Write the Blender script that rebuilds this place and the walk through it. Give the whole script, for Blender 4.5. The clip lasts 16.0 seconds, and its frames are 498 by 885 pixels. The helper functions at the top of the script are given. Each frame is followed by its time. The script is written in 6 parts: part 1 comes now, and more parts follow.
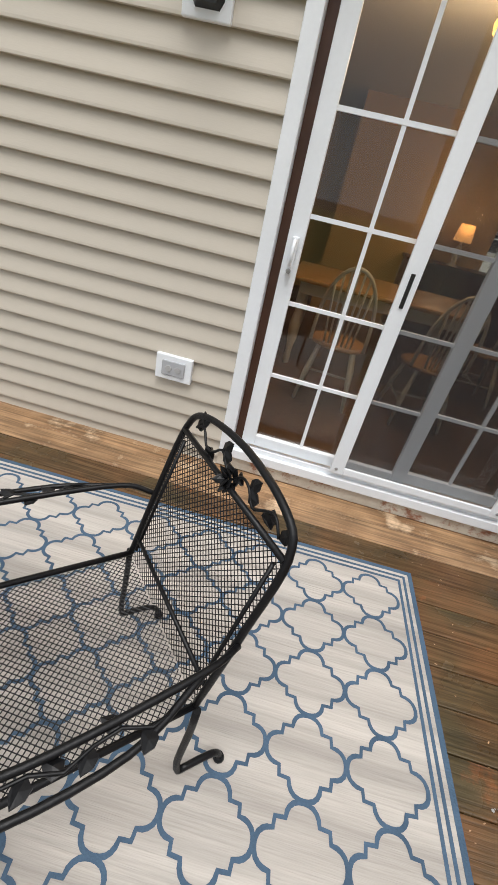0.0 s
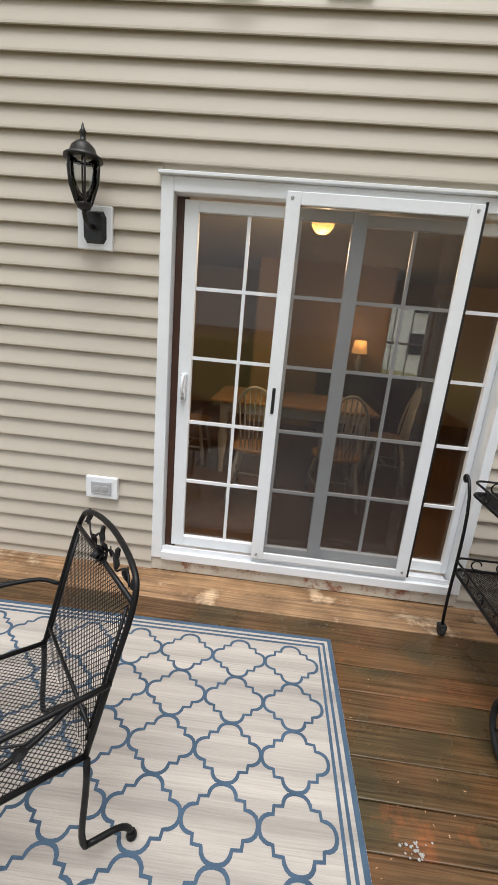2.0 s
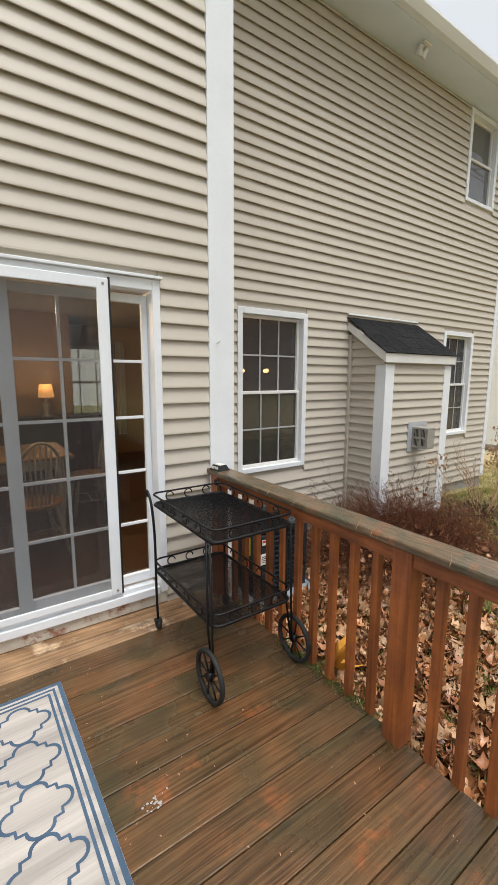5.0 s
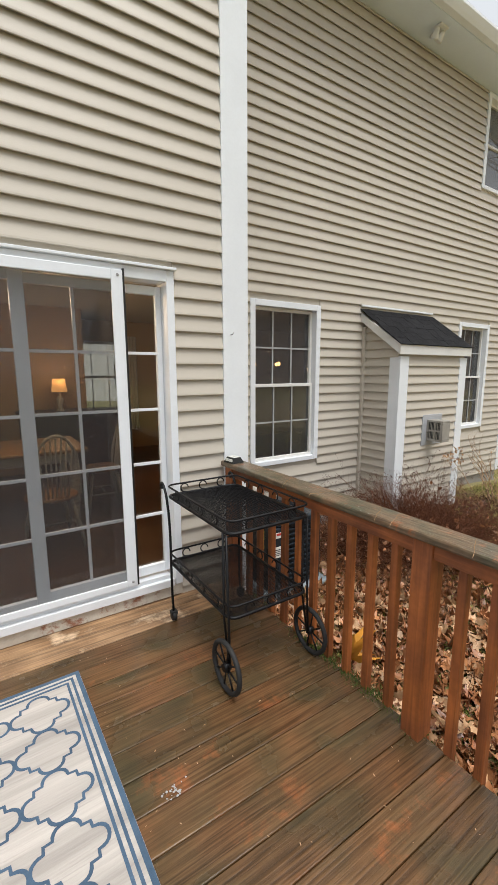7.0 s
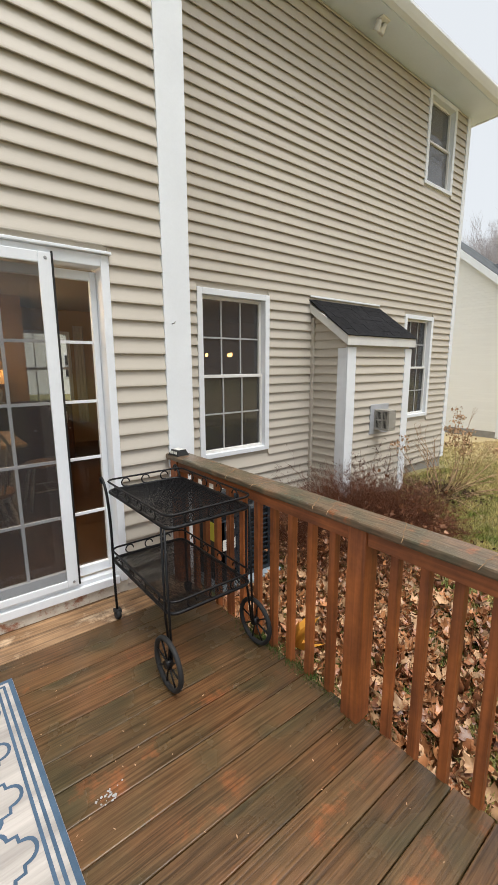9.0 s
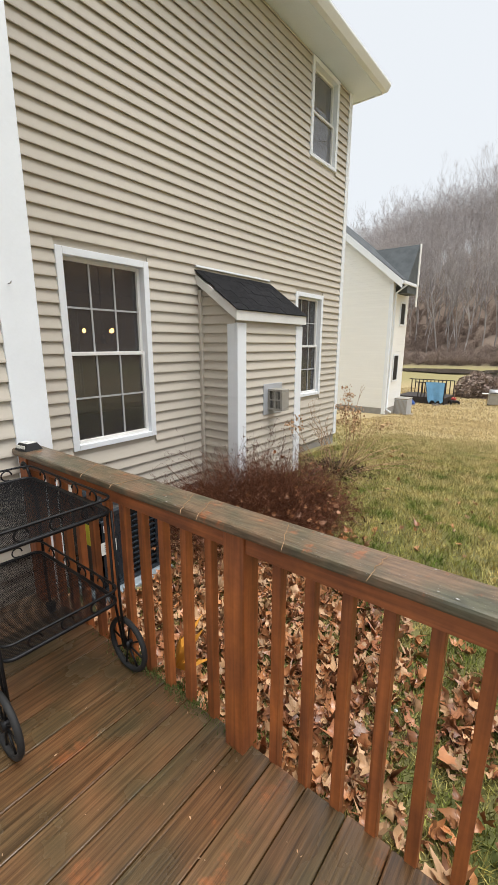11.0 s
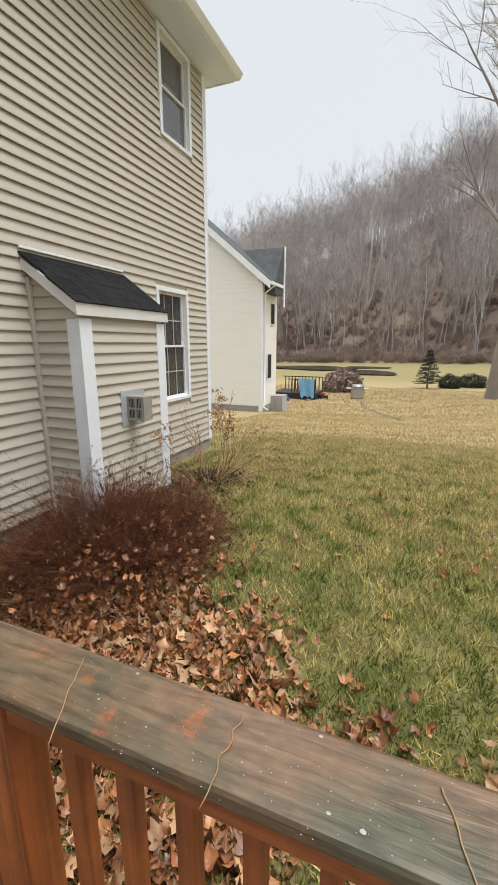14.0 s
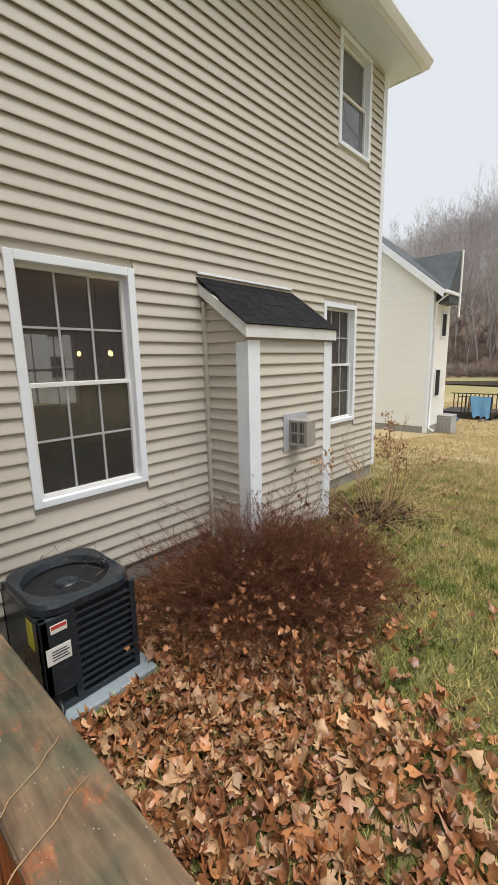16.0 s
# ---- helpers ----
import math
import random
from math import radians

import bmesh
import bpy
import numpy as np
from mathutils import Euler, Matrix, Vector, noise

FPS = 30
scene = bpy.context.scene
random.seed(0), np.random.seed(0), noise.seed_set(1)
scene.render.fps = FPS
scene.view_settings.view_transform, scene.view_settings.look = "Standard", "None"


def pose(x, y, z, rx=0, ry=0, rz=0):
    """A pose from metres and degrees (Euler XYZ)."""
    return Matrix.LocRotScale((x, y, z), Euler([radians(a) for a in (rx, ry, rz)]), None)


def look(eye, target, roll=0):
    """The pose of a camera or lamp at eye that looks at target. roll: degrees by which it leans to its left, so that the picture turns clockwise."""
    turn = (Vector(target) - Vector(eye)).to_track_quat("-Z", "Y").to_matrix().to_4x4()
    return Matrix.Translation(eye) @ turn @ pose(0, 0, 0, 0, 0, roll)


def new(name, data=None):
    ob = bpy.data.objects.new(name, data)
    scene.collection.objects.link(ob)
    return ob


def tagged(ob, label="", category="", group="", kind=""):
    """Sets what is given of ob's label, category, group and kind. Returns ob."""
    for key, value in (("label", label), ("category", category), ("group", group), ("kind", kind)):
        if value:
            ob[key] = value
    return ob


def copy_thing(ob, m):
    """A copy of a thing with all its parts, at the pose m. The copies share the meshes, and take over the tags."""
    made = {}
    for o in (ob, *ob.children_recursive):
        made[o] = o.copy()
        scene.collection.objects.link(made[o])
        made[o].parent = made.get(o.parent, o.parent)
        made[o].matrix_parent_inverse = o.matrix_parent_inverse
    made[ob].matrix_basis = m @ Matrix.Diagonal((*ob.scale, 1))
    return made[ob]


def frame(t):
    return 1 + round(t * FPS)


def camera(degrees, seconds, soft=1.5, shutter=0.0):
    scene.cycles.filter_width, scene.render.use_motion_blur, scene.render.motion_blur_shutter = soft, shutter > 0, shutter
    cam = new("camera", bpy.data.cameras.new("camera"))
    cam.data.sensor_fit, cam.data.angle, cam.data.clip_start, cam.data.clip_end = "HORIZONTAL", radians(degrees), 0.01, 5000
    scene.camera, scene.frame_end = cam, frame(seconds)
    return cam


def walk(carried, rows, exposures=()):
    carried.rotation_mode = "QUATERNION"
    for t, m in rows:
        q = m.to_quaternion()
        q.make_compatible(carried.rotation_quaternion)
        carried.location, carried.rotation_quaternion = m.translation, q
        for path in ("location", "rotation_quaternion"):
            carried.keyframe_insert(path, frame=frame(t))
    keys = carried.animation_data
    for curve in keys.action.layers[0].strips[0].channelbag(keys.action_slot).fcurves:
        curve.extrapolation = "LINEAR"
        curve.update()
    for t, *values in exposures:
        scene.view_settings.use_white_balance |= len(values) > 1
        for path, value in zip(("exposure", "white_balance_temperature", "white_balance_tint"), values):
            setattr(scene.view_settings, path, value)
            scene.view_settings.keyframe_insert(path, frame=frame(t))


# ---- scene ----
cam = camera(62.2, 16.0)
PATH = [
    (0, (0.092, 0.021, 1.413), (-0.04, 1.719, 0.364), 13.5),
    (0.5, (0.035, 0.028, 1.408), (-0.07, 1.685, 0.293), 15.6),
    (1, (0.014, -0.002, 1.377), (-0.097, 1.684, 0.306), 14.7),
    (1.5, (0.197, -0.102, 1.443), (-0.024, 1.7, 0.604), 8.2),
    (2, (0.479, -0.297, 1.532), (0.355, 1.627, 0.999), 5.2),
    (2.5, (0.481, -0.462, 1.559), (0.751, 1.487, 1.203), 4.7),
    (3, (0.415, -0.558, 1.589), (1.111, 1.291, 1.277), 3.6),
    (3.5, (0.448, -0.634, 1.585), (1.416, 1.09, 1.286), 2.4),
    (4, (0.469, -0.664, 1.609), (1.584, 0.97, 1.313), 1.5),
    (4.2, (0.489, -0.669, 1.625), (1.635, 0.94, 1.313), 0.5),
    (6.5, (0.708, -0.579, 1.586), (1.747, 1.099, 1.265), -0.2),
    (7, (0.569, -0.616, 1.59), (1.643, 1.037, 1.253), -0.1),
    (7.5, (0.498, -0.655, 1.582), (1.632, 0.955, 1.234), 0.1),
    (8, (0.514, -0.653, 1.582), (1.697, 0.921, 1.227), 0.1),
    (10.3, (0.962, -0.594, 1.54), (2.285, 0.842, 1.104), -0.7),
    (10.5, (0.991, -0.573, 1.532), (2.353, 0.823, 1.086), -0.7),
    (11, (1.044, -0.509, 1.535), (2.575, 0.692, 1.072), 0.2),
    (11.5, (1.132, -0.382, 1.55), (2.822, 0.588, 1.1), 0.6),
    (12, (1.216, -0.335, 1.551), (3.008, 0.449, 1.133), 0.8),
    (12.5, (1.407, -0.323, 1.563), (3.228, 0.407, 1.173), 0.7),
    (13, (1.522, -0.347, 1.557), (3.341, 0.371, 1.137), 0.5),
    (13.5, (1.589, -0.38, 1.554), (3.396, 0.351, 1.106), 0.3),
    (14, (1.615, -0.376, 1.544), (3.421, 0.347, 1.078), 0.1),
    (14.5, (1.665, -0.286, 1.538), (3.477, 0.421, 1.069), -0.1),
    (15, (1.744, -0.14, 1.552), (3.544, 0.592, 1.079), -0.8),
    (15.5, (1.835, -0.027, 1.563), (3.52, 0.962, 1.138), -1.5),
    (16, (1.911, -0.04, 1.585), (3.348, 1.296, 1.197), -1.2),
]
walk(cam, [(t, look(eye, target, roll)) for t, eye, target, roll in PATH], exposures=[(0, 0.38), (2.5, 0.42), (4, 0.52), (8, 0.56), (11, 0.66), (12, 0.68), (13, 0.57), (16, 0.53)])

# ---- world, sun, exposure ----
world = bpy.data.worlds.new("overcast_sky")
scene.world = world
world.use_nodes = True
wn, wl = world.node_tree.nodes, world.node_tree.links
wn.clear()
w_out = wn.new("ShaderNodeOutputWorld")
w_bg = wn.new("ShaderNodeBackground")
w_sky = wn.new("ShaderNodeTexSky")
w_sky.sky_type, w_sky.sun_disc = "NISHITA", False
w_sky.sun_elevation, w_sky.sun_rotation = radians(48), radians(160)
w_dim = wn.new("ShaderNodeMix")
w_dim.data_type = "RGBA"
w_dim.blend_type = "MULTIPLY"
w_dim.inputs["Factor"].default_value = 1.0
w_dim.inputs["B"].default_value = (0.06, 0.06, 0.06, 1)
w_mix = wn.new("ShaderNodeMix")
w_mix.data_type = "RGBA"
w_mix.inputs["Factor"].default_value = 0.9
w_co, w_sep, w_up, w_cloud = (wn.new("ShaderNodeTexCoord"), wn.new("ShaderNodeSeparateXYZ"), wn.new("ShaderNodeMapRange"), wn.new("ShaderNodeMix"))
w_cloud.data_type = "RGBA"
w_cloud.inputs["A"].default_value = (0.585, 0.61, 0.635, 1)     # cloud at the horizon
w_cloud.inputs["B"].default_value = (1.65, 1.65, 1.65, 1)     # brighter overhead, as under an even overcast
wl.new(w_co.outputs["Generated"], w_sep.inputs[0])
wl.new(w_sep.outputs["Z"], w_up.inputs["Value"])
w_up.inputs["From Min"].default_value = 0.58
wl.new(w_up.outputs[0], w_cloud.inputs["Factor"])
wl.new(w_cloud.outputs["Result"], w_mix.inputs["B"])
w_bg.inputs["Strength"].default_value = 1.0
wl.new(w_sky.outputs["Color"], w_dim.inputs["A"])
wl.new(w_dim.outputs["Result"], w_mix.inputs["A"])
wl.new(w_mix.outputs["Result"], w_bg.inputs["Color"])
wl.new(w_bg.outputs["Background"], w_out.inputs["Surface"])

sun_data = bpy.data.lights.new("sun", "SUN")
sun_data.energy, sun_data.angle, sun_data.color = 1.75, radians(32), (1.0, 0.985, 0.97)
sun = new("sun", sun_data)
sun.matrix_world = look((2, -6, 16), (2, 0, 0))


# ---- materials ----
def material(name, color, rough=0.6, metal=0.0, spread=0.15, scale=8.0, fine=90.0, bump=0.2, stretch=(1, 1, 1), second=None,
             amount=0.5, vary=0.0, spec=0.5, island=0.0, coat=0.0, third=None, third_scale=3.0, third_from=0.58,
             zones=(), grain=None, grain_depth=0.6):
    """Base colour with patches at two scales, roughness wear and fine relief."""
    m = bpy.data.materials.new(name)
    m.use_nodes = True
    n, l = m.node_tree.nodes, m.node_tree.links
    b = n["Principled BSDF"]
    b.inputs["Roughness"].default_value, b.inputs["Metallic"].default_value = rough, metal
    b.inputs["Specular IOR Level"].default_value = spec
    b.inputs["Coat Weight"].default_value = coat
    co = n.new("ShaderNodeTexCoord")
    mp = n.new("ShaderNodeMapping")
    mp.inputs["Scale"].default_value = stretch
    l.new(co.outputs["Object"], mp.inputs["Vector"])
    big, small = n.new("ShaderNodeTexNoise"), n.new("ShaderNodeTexNoise")
    big.inputs["Scale"].default_value, small.inputs["Scale"].default_value = scale, fine
    big.inputs["Detail"].default_value, small.inputs["Detail"].default_value = 5, 4
    offset = n.new("ShaderNodeObjectInfo")
    shift = n.new("ShaderNodeVectorMath")
    shift.operation = "MULTIPLY_ADD"
    shift.inputs[1].default_value = (17.0, 31.0, 13.0)
    comb = n.new("ShaderNodeCombineXYZ")
    for i in range(3):
        l.new(offset.outputs["Random"], comb.inputs[i])
    l.new(comb.outputs[0], shift.inputs[0])
    l.new(mp.outputs[0], shift.inputs[2])
    l.new(shift.outputs[0], big.inputs["Vector"])
    l.new(shift.outputs[0], small.inputs["Vector"])
    rampA = n.new("ShaderNodeMapRange")
    rampA.inputs["From Min"].default_value, rampA.inputs["From Max"].default_value = 0.35, 0.68
    l.new(big.outputs["Fac"], rampA.inputs["Value"])
    mix = n.new("ShaderNodeMix")
    mix.data_type = "RGBA"
    dark = tuple(c * (1 - spread) for c in color)
    mix.inputs["A"].default_value = (*color, 1)
    mix.inputs["B"].default_value = (*(second or dark), 1)
    scaled = n.new("ShaderNodeMath")
    scaled.operation = "MULTIPLY"
    scaled.inputs[1].default_value = amount if second else 1.0
    l.new(rampA.outputs[0], scaled.inputs[0])
    l.new(scaled.outputs[0], mix.inputs["Factor"])
    tint = mix.outputs["Result"]

    def lay(factor, shade):
        m2 = n.new("ShaderNodeMix")
        m2.data_type = "RGBA"
        l.new(factor, m2.inputs["Factor"])
        l.new(tint, m2.inputs["A"])
        m2.inputs["B"].default_value = (*shade, 1)
        return m2.outputs["Result"]

    for shade, how, lo, hi in zones:          # colour by place: along x, or by distance from the house
        sep = n.new("ShaderNodeSeparateXYZ" if how == "x" else "ShaderNodeVectorMath")
        if how != "x":
            sep.operation = "LENGTH"
        l.new(co.outputs["Object"], sep.inputs[0])
        wob = n.new("ShaderNodeMath")
        wob.operation = "MULTIPLY_ADD"
        wob.inputs[1].default_value = (hi - lo) * 1.6
        l.new(big.outputs["Fac"], wob.inputs[0])
        l.new(sep.outputs["X"] if how == "x" else sep.outputs["Value"], wob.inputs[2])
        rng_node = n.new("ShaderNodeMapRange")
        rng_node.inputs["From Min"].default_value, rng_node.inputs["From Max"].default_value = lo + (hi - lo) * 0.8, hi + (hi - lo) * 0.8
        l.new(wob.outputs[0], rng_node.inputs["Value"])
        tint = lay(rng_node.outputs[0], shade)
    if third:
        patch = n.new("ShaderNodeTexNoise")
        patch.inputs["Scale"].default_value, patch.inputs["Detail"].default_value = third_scale, 6
        patch.inputs["Roughness"].default_value = 0.7
        l.new(shift.outputs[0], patch.inputs["Vector"])
        pr = n.new("ShaderNodeMapRange")
        pr.inputs["From Min"].default_value, pr.inputs["From Max"].default_value = third_from, third_from + 0.09
        pr.inputs["To Max"].default_value = 0.85
        l.new(patch.outputs["Fac"], pr.inputs["Value"])
        tint = lay(pr.outputs[0], third)
    hsv = n.new("ShaderNodeHueSaturation")
    val = n.new("ShaderNodeMath")
    val.operation = "MULTIPLY_ADD"
    val.inputs[1].default_value, val.inputs[2].default_value = spread * 1.2, 1 - spread * 0.6
    l.new(small.outputs["Fac"], val.inputs[0])
    last = val
    relief = small.outputs["Fac"]
    if grain:                                 # fibres along one axis
        gm = n.new("ShaderNodeMapping")
        gm.inputs["Scale"].default_value = grain
        l.new(shift.outputs[0], gm.inputs["Vector"])
        gn = n.new("ShaderNodeTexNoise")
        gn.inputs["Scale"].default_value, gn.inputs["Detail"].default_value, gn.inputs["Distortion"].default_value = 1.0, 6, 0.6
        l.new(gm.outputs[0], gn.inputs["Vector"])
        gr = n.new("ShaderNodeMapRange")
        gr.inputs["From Min"].default_value, gr.inputs["From Max"].default_value = 0.32, 0.66
        gr.inputs["To Min"].default_value, gr.inputs["To Max"].default_value = 1 - grain_depth, 1 + grain_depth * 0.45
        l.new(gn.outputs["Fac"], gr.inputs["Value"])
        gmul = n.new("ShaderNodeMath")
        gmul.operation = "MULTIPLY"
        l.new(val.outputs[0], gmul.inputs[0])
        l.new(gr.outputs[0], gmul.inputs[1])
        last, relief = gmul, gn.outputs["Fac"]
    for source, k in ((offset.outputs["Random"], vary), (None, island)):
        if k:
            if source is None:
                geo = n.new("ShaderNodeNewGeometry")
                source = geo.outputs["Random Per Island"]
            add = n.new("ShaderNodeMath")
            add.operation = "MULTIPLY_ADD"
            add.inputs[1].default_value = k
            l.new(source, add.inputs[0])
            sub = n.new("ShaderNodeMath")
            sub.operation = "SUBTRACT"
            sub.inputs[1].default_value = k / 2
            l.new(last.outputs[0], sub.inputs[0])
            l.new(sub.outputs[0], add.inputs[2])
            last = add
    l.new(last.outputs[0], hsv.inputs["Value"])
    l.new(tint, hsv.inputs["Color"])
    l.new(hsv.outputs["Color"], b.inputs["Base Color"])
    rr = n.new("ShaderNodeMath")
    rr.operation = "MULTIPLY_ADD"
    rr.inputs[1].default_value, rr.inputs[2].default_value = 0.25, rough - 0.12
    rr.use_clamp = True
    l.new(big.outputs["Fac"], rr.inputs[0])
    l.new(rr.outputs[0], b.inputs["Roughness"])
    if bump:
        bp = n.new("ShaderNodeBump")
        bp.inputs["Strength"].default_value, bp.inputs["Distance"].default_value = bump, 0.004
        l.new(relief, bp.inputs["Height"])
        l.new(bp.outputs[0], b.inputs["Normal"])
    return m


def glowing(name, color, strength):
    m = bpy.data.materials.new(name)
    m.use_nodes = True
    b = m.node_tree.nodes["Principled BSDF"]
    b.inputs["Base Color"].default_value = (*color, 1)
    b.inputs["Emission Color"].default_value = (*color, 1)
    b.inputs["Emission Strength"].default_value = strength
    return m


def glazing(name, tint=(1, 1, 1), gloss=1.0, haze=0.0):
    """Clear pane: straight-through light with a mirror gloss at the angle's strength."""
    m = bpy.data.materials.new(name)
    m.use_nodes = True
    n, l = m.node_tree.nodes, m.node_tree.links
    n.remove(n["Principled BSDF"])
    out = n["Material Output"]
    t, g, mix, f = (n.new("ShaderNodeBsdfTransparent"), n.new("ShaderNodeBsdfGlossy"), n.new("ShaderNodeMixShader"), n.new("ShaderNodeFresnel"))
    f.inputs["IOR"].default_value = 1.5
    t.inputs["Color"].default_value = (*tint, 1)
    g.inputs["Roughness"].default_value = 0.0
    k = n.new("ShaderNodeMath")
    k.operation = "MULTIPLY"
    k.inputs[1].default_value = gloss
    l.new(f.outputs[0], k.inputs[0])
    l.new(k.outputs[0], mix.inputs[0])
    l.new(t.outputs[0], mix.inputs[1])
    l.new(g.outputs[0], mix.inputs[2])
    last = mix
    if haze:                                  # the mesh's own grey threads
        d, h = n.new("ShaderNodeBsdfDiffuse"), n.new("ShaderNodeMixShader")
        d.inputs["Color"].default_value = (0.30, 0.30, 0.31, 1)
        h.inputs[0].default_value = haze
        l.new(mix.outputs[0], h.inputs[1])
        l.new(d.outputs[0], h.inputs[2])
        last = h
    l.new(last.outputs[0], out.inputs["Surface"])
    return m


SIDING = material("vinyl_siding", (0.545, 0.495, 0.418), 0.5, spread=0.06, scale=0.9, fine=60, bump=0.08, stretch=(0.4, 1, 4), vary=0.03)
SIDING_PALE = material("pale_siding", (0.87, 0.87, 0.84), 0.5, spread=0.04, scale=0.6, fine=40, bump=0.05)
WHITE = material("white_trim", (0.82, 0.85, 0.88), 0.35, spread=0.05, scale=3, fine=70, bump=0.08)
WHITE_OLD = material("weathered_white_trim", (0.78, 0.77, 0.74), 0.45, spread=0.10, scale=5, fine=60, bump=0.15)
ROT = material("rotten_painted_sill", (0.62, 0.58, 0.50), 0.7, spread=0.2, scale=9, fine=80, bump=0.5, second=(0.50, 0.44, 0.36), amount=0.9, third=(0.27, 0.085, 0.030), third_scale=7, third_from=0.54)
SCREEN_GREY = material("grey_painted_aluminium", (0.42, 0.43, 0.45), 0.45, spread=0.05, bump=0.05)
DECK = material("wet_stained_deck_wood", (0.155, 0.076, 0.033), 0.25, spread=0.40, scale=3.2, fine=9, bump=0.5, second=(0.080, 0.059, 0.028), amount=1.0, spec=0.4, vary=0.30,
                third=(0.27, 0.095, 0.035), third_scale=2.6, third_from=0.59, grain=(2.8, 105, 105), grain_depth=0.5)
DECK_DRY = material("dry_deck_wood", (0.47, 0.29, 0.155), 0.42, spread=0.40, scale=3.0, fine=9, bump=0.6, second=(0.17, 0.088, 0.040), amount=1.0, vary=0.15,
                    third=(0.66, 0.48, 0.31), third_scale=3.0, third_from=0.56, grain=(1.6, 60, 60), grain_depth=0.5)
RAIL_RED = material("red_brown_stained_wood", (0.38, 0.118, 0.032), 0.5, spread=0.32, scale=5, fine=50, bump=0.3, second=(0.22, 0.068, 0.025), amount=0.9, vary=0.25, grain=(45, 45, 1.5), grain_depth=0.4)
RAIL_RED_LONG = material("red_brown_stained_rail", (0.35, 0.108, 0.031), 0.5, spread=0.32, scale=5, fine=50, bump=0.3, second=(0.20, 0.062, 0.024), amount=0.9, grain=(45, 1.5, 45), grain_depth=0.4)
IRON = material("black_wrought_iron", (0.006, 0.006, 0.007), 0.42, spread=0.3, scale=20, fine=140, bump=0.2, spec=0.3)
RUBBER = material("black_rubber", (0.016, 0.016, 0.016), 0.7, spread=0.25, bump=0.2)
RUG = material("cream_woven_rug", (0.535, 0.492, 0.448), 0.9, spread=0.32, scale=4, fine=46, bump=0.7, stretch=(0.12, 3, 1), spec=0.1)
RUG_BLUE = material("blue_rug_yarn", (0.080, 0.130, 0.195), 0.9, spread=0.25, scale=9, fine=150, bump=0.6, spec=0.1)
SHINGLE = material("charcoal_shingle", (0.017, 0.017, 0.019), 0.9, spec=0.2, spread=0.35, scale=25, fine=300, bump=0.7, vary=0.5)
CONCRETE = material("concrete", (0.33, 0.31, 0.28), 0.85, spread=0.2, scale=4, fine=60, bump=0.4)
SOFFIT = material("white_vinyl_soffit", (0.76, 0.84, 0.95), 0.5, spread=0.05, scale=2, fine=40, bump=0.1)
AC_DARK = material("dark_grey_enamel", (0.020, 0.027, 0.034), 0.26, spread=0.2, scale=6, fine=90, bump=0.08)
AC_BLACK = material("black_coil", (0.008, 0.008, 0.009), 0.6, spread=0.3, bump=0.2)
PAD = material("grey_plastic_pad", (0.30, 0.35, 0.38), 0.4, spread=0.2, scale=8, fine=60, bump=0.2)
YELLOW = material("yellow_label", (0.62, 0.58, 0.05), 0.5, spread=0.08, bump=0)
PAPER = material("white_label", (0.72, 0.72, 0.66), 0.5, spread=0.06, bump=0)
RED_INK = material("red_print", (0.5, 0.05, 0.04), 0.5, spread=0.05, bump=0)
DARK_INK = material("dark_print", (0.03, 0.03, 0.04), 0.5, spread=0.05, bump=0)
BLACK_PLASTIC = material("black_plastic", (0.012, 0.012, 0.012), 0.4, spread=0.2, bump=0.05)
WINDOW_AC = material("beige_unit_case", (0.34, 0.32, 0.28), 0.5, spread=0.12, bump=0.1)
GRASS_SOIL = material("lawn_ground", (0.205, 0.18, 0.078), 0.95, spread=0.35, scale=2.2, fine=14, bump=0.8, second=(0.062, 0.088, 0.024), amount=0.95, spec=0.1,
                      zones=(((0.36, 0.285, 0.155), "x", 4.4, 13.0), ((0.27, 0.235, 0.115), "r", 52.0, 62.0), ((0.215, 0.165, 0.13), "r", 90.0, 99.0)))
BLADE = material("grass_blade", (0.120, 0.168, 0.026), 0.8, spread=0.35, scale=3.2, fine=14, bump=0, second=(0.56, 0.45, 0.165), amount=0.95, island=1.25, spec=0.2,
                 third=(0.48, 0.41, 0.15), third_scale=5.0, third_from=0.54, zones=(((0.50, 0.39, 0.21), "x", 4.0, 13.5),))
LEAF = material("fallen_oak_leaf", (0.40, 0.178, 0.070), 0.36, spread=0.25, scale=5, fine=50, bump=0.3, second=(0.19, 0.070, 0.034), amount=0.9, island=0.9)
LEAF_TAN = material("tan_leaf", (0.47, 0.28, 0.145), 0.55, spread=0.25, scale=5, fine=50, bump=0.3, island=0.6)
TWIG = material("red_brown_twigs", (0.165, 0.068, 0.038), 0.9, spec=0.1, spread=0.3, scale=6, fine=60, bump=0.2, island=0.9)
TWIG_TAN = material("tan_twigs", (0.40, 0.25, 0.13), 0.8, spread=0.3, scale=6, fine=60, bump=0.2, island=0.4)
BARK = material("grey_brown_bark", (0.27, 0.23, 0.205), 0.9, spread=0.3, scale=0.4, fine=6, bump=0.4, island=0.5)
BARK_PALE = material("pale_sycamore_bark", (0.64, 0.59, 0.54), 0.8, spread=0.25, scale=0.8, fine=6, bump=0.3)
# far copy of the bark, lightened so its colour carries the distance haze
WOODS = material("haze_paled_hillside_bark", (0.45, 0.41, 0.395), 0.9, spread=0.3, scale=0.4, fine=6, bump=0.4, island=0.5)
NEEDLES = material("spruce_needles", (0.035, 0.062, 0.040), 0.8, spread=0.3, scale=2, fine=12, bump=0, island=0.5)
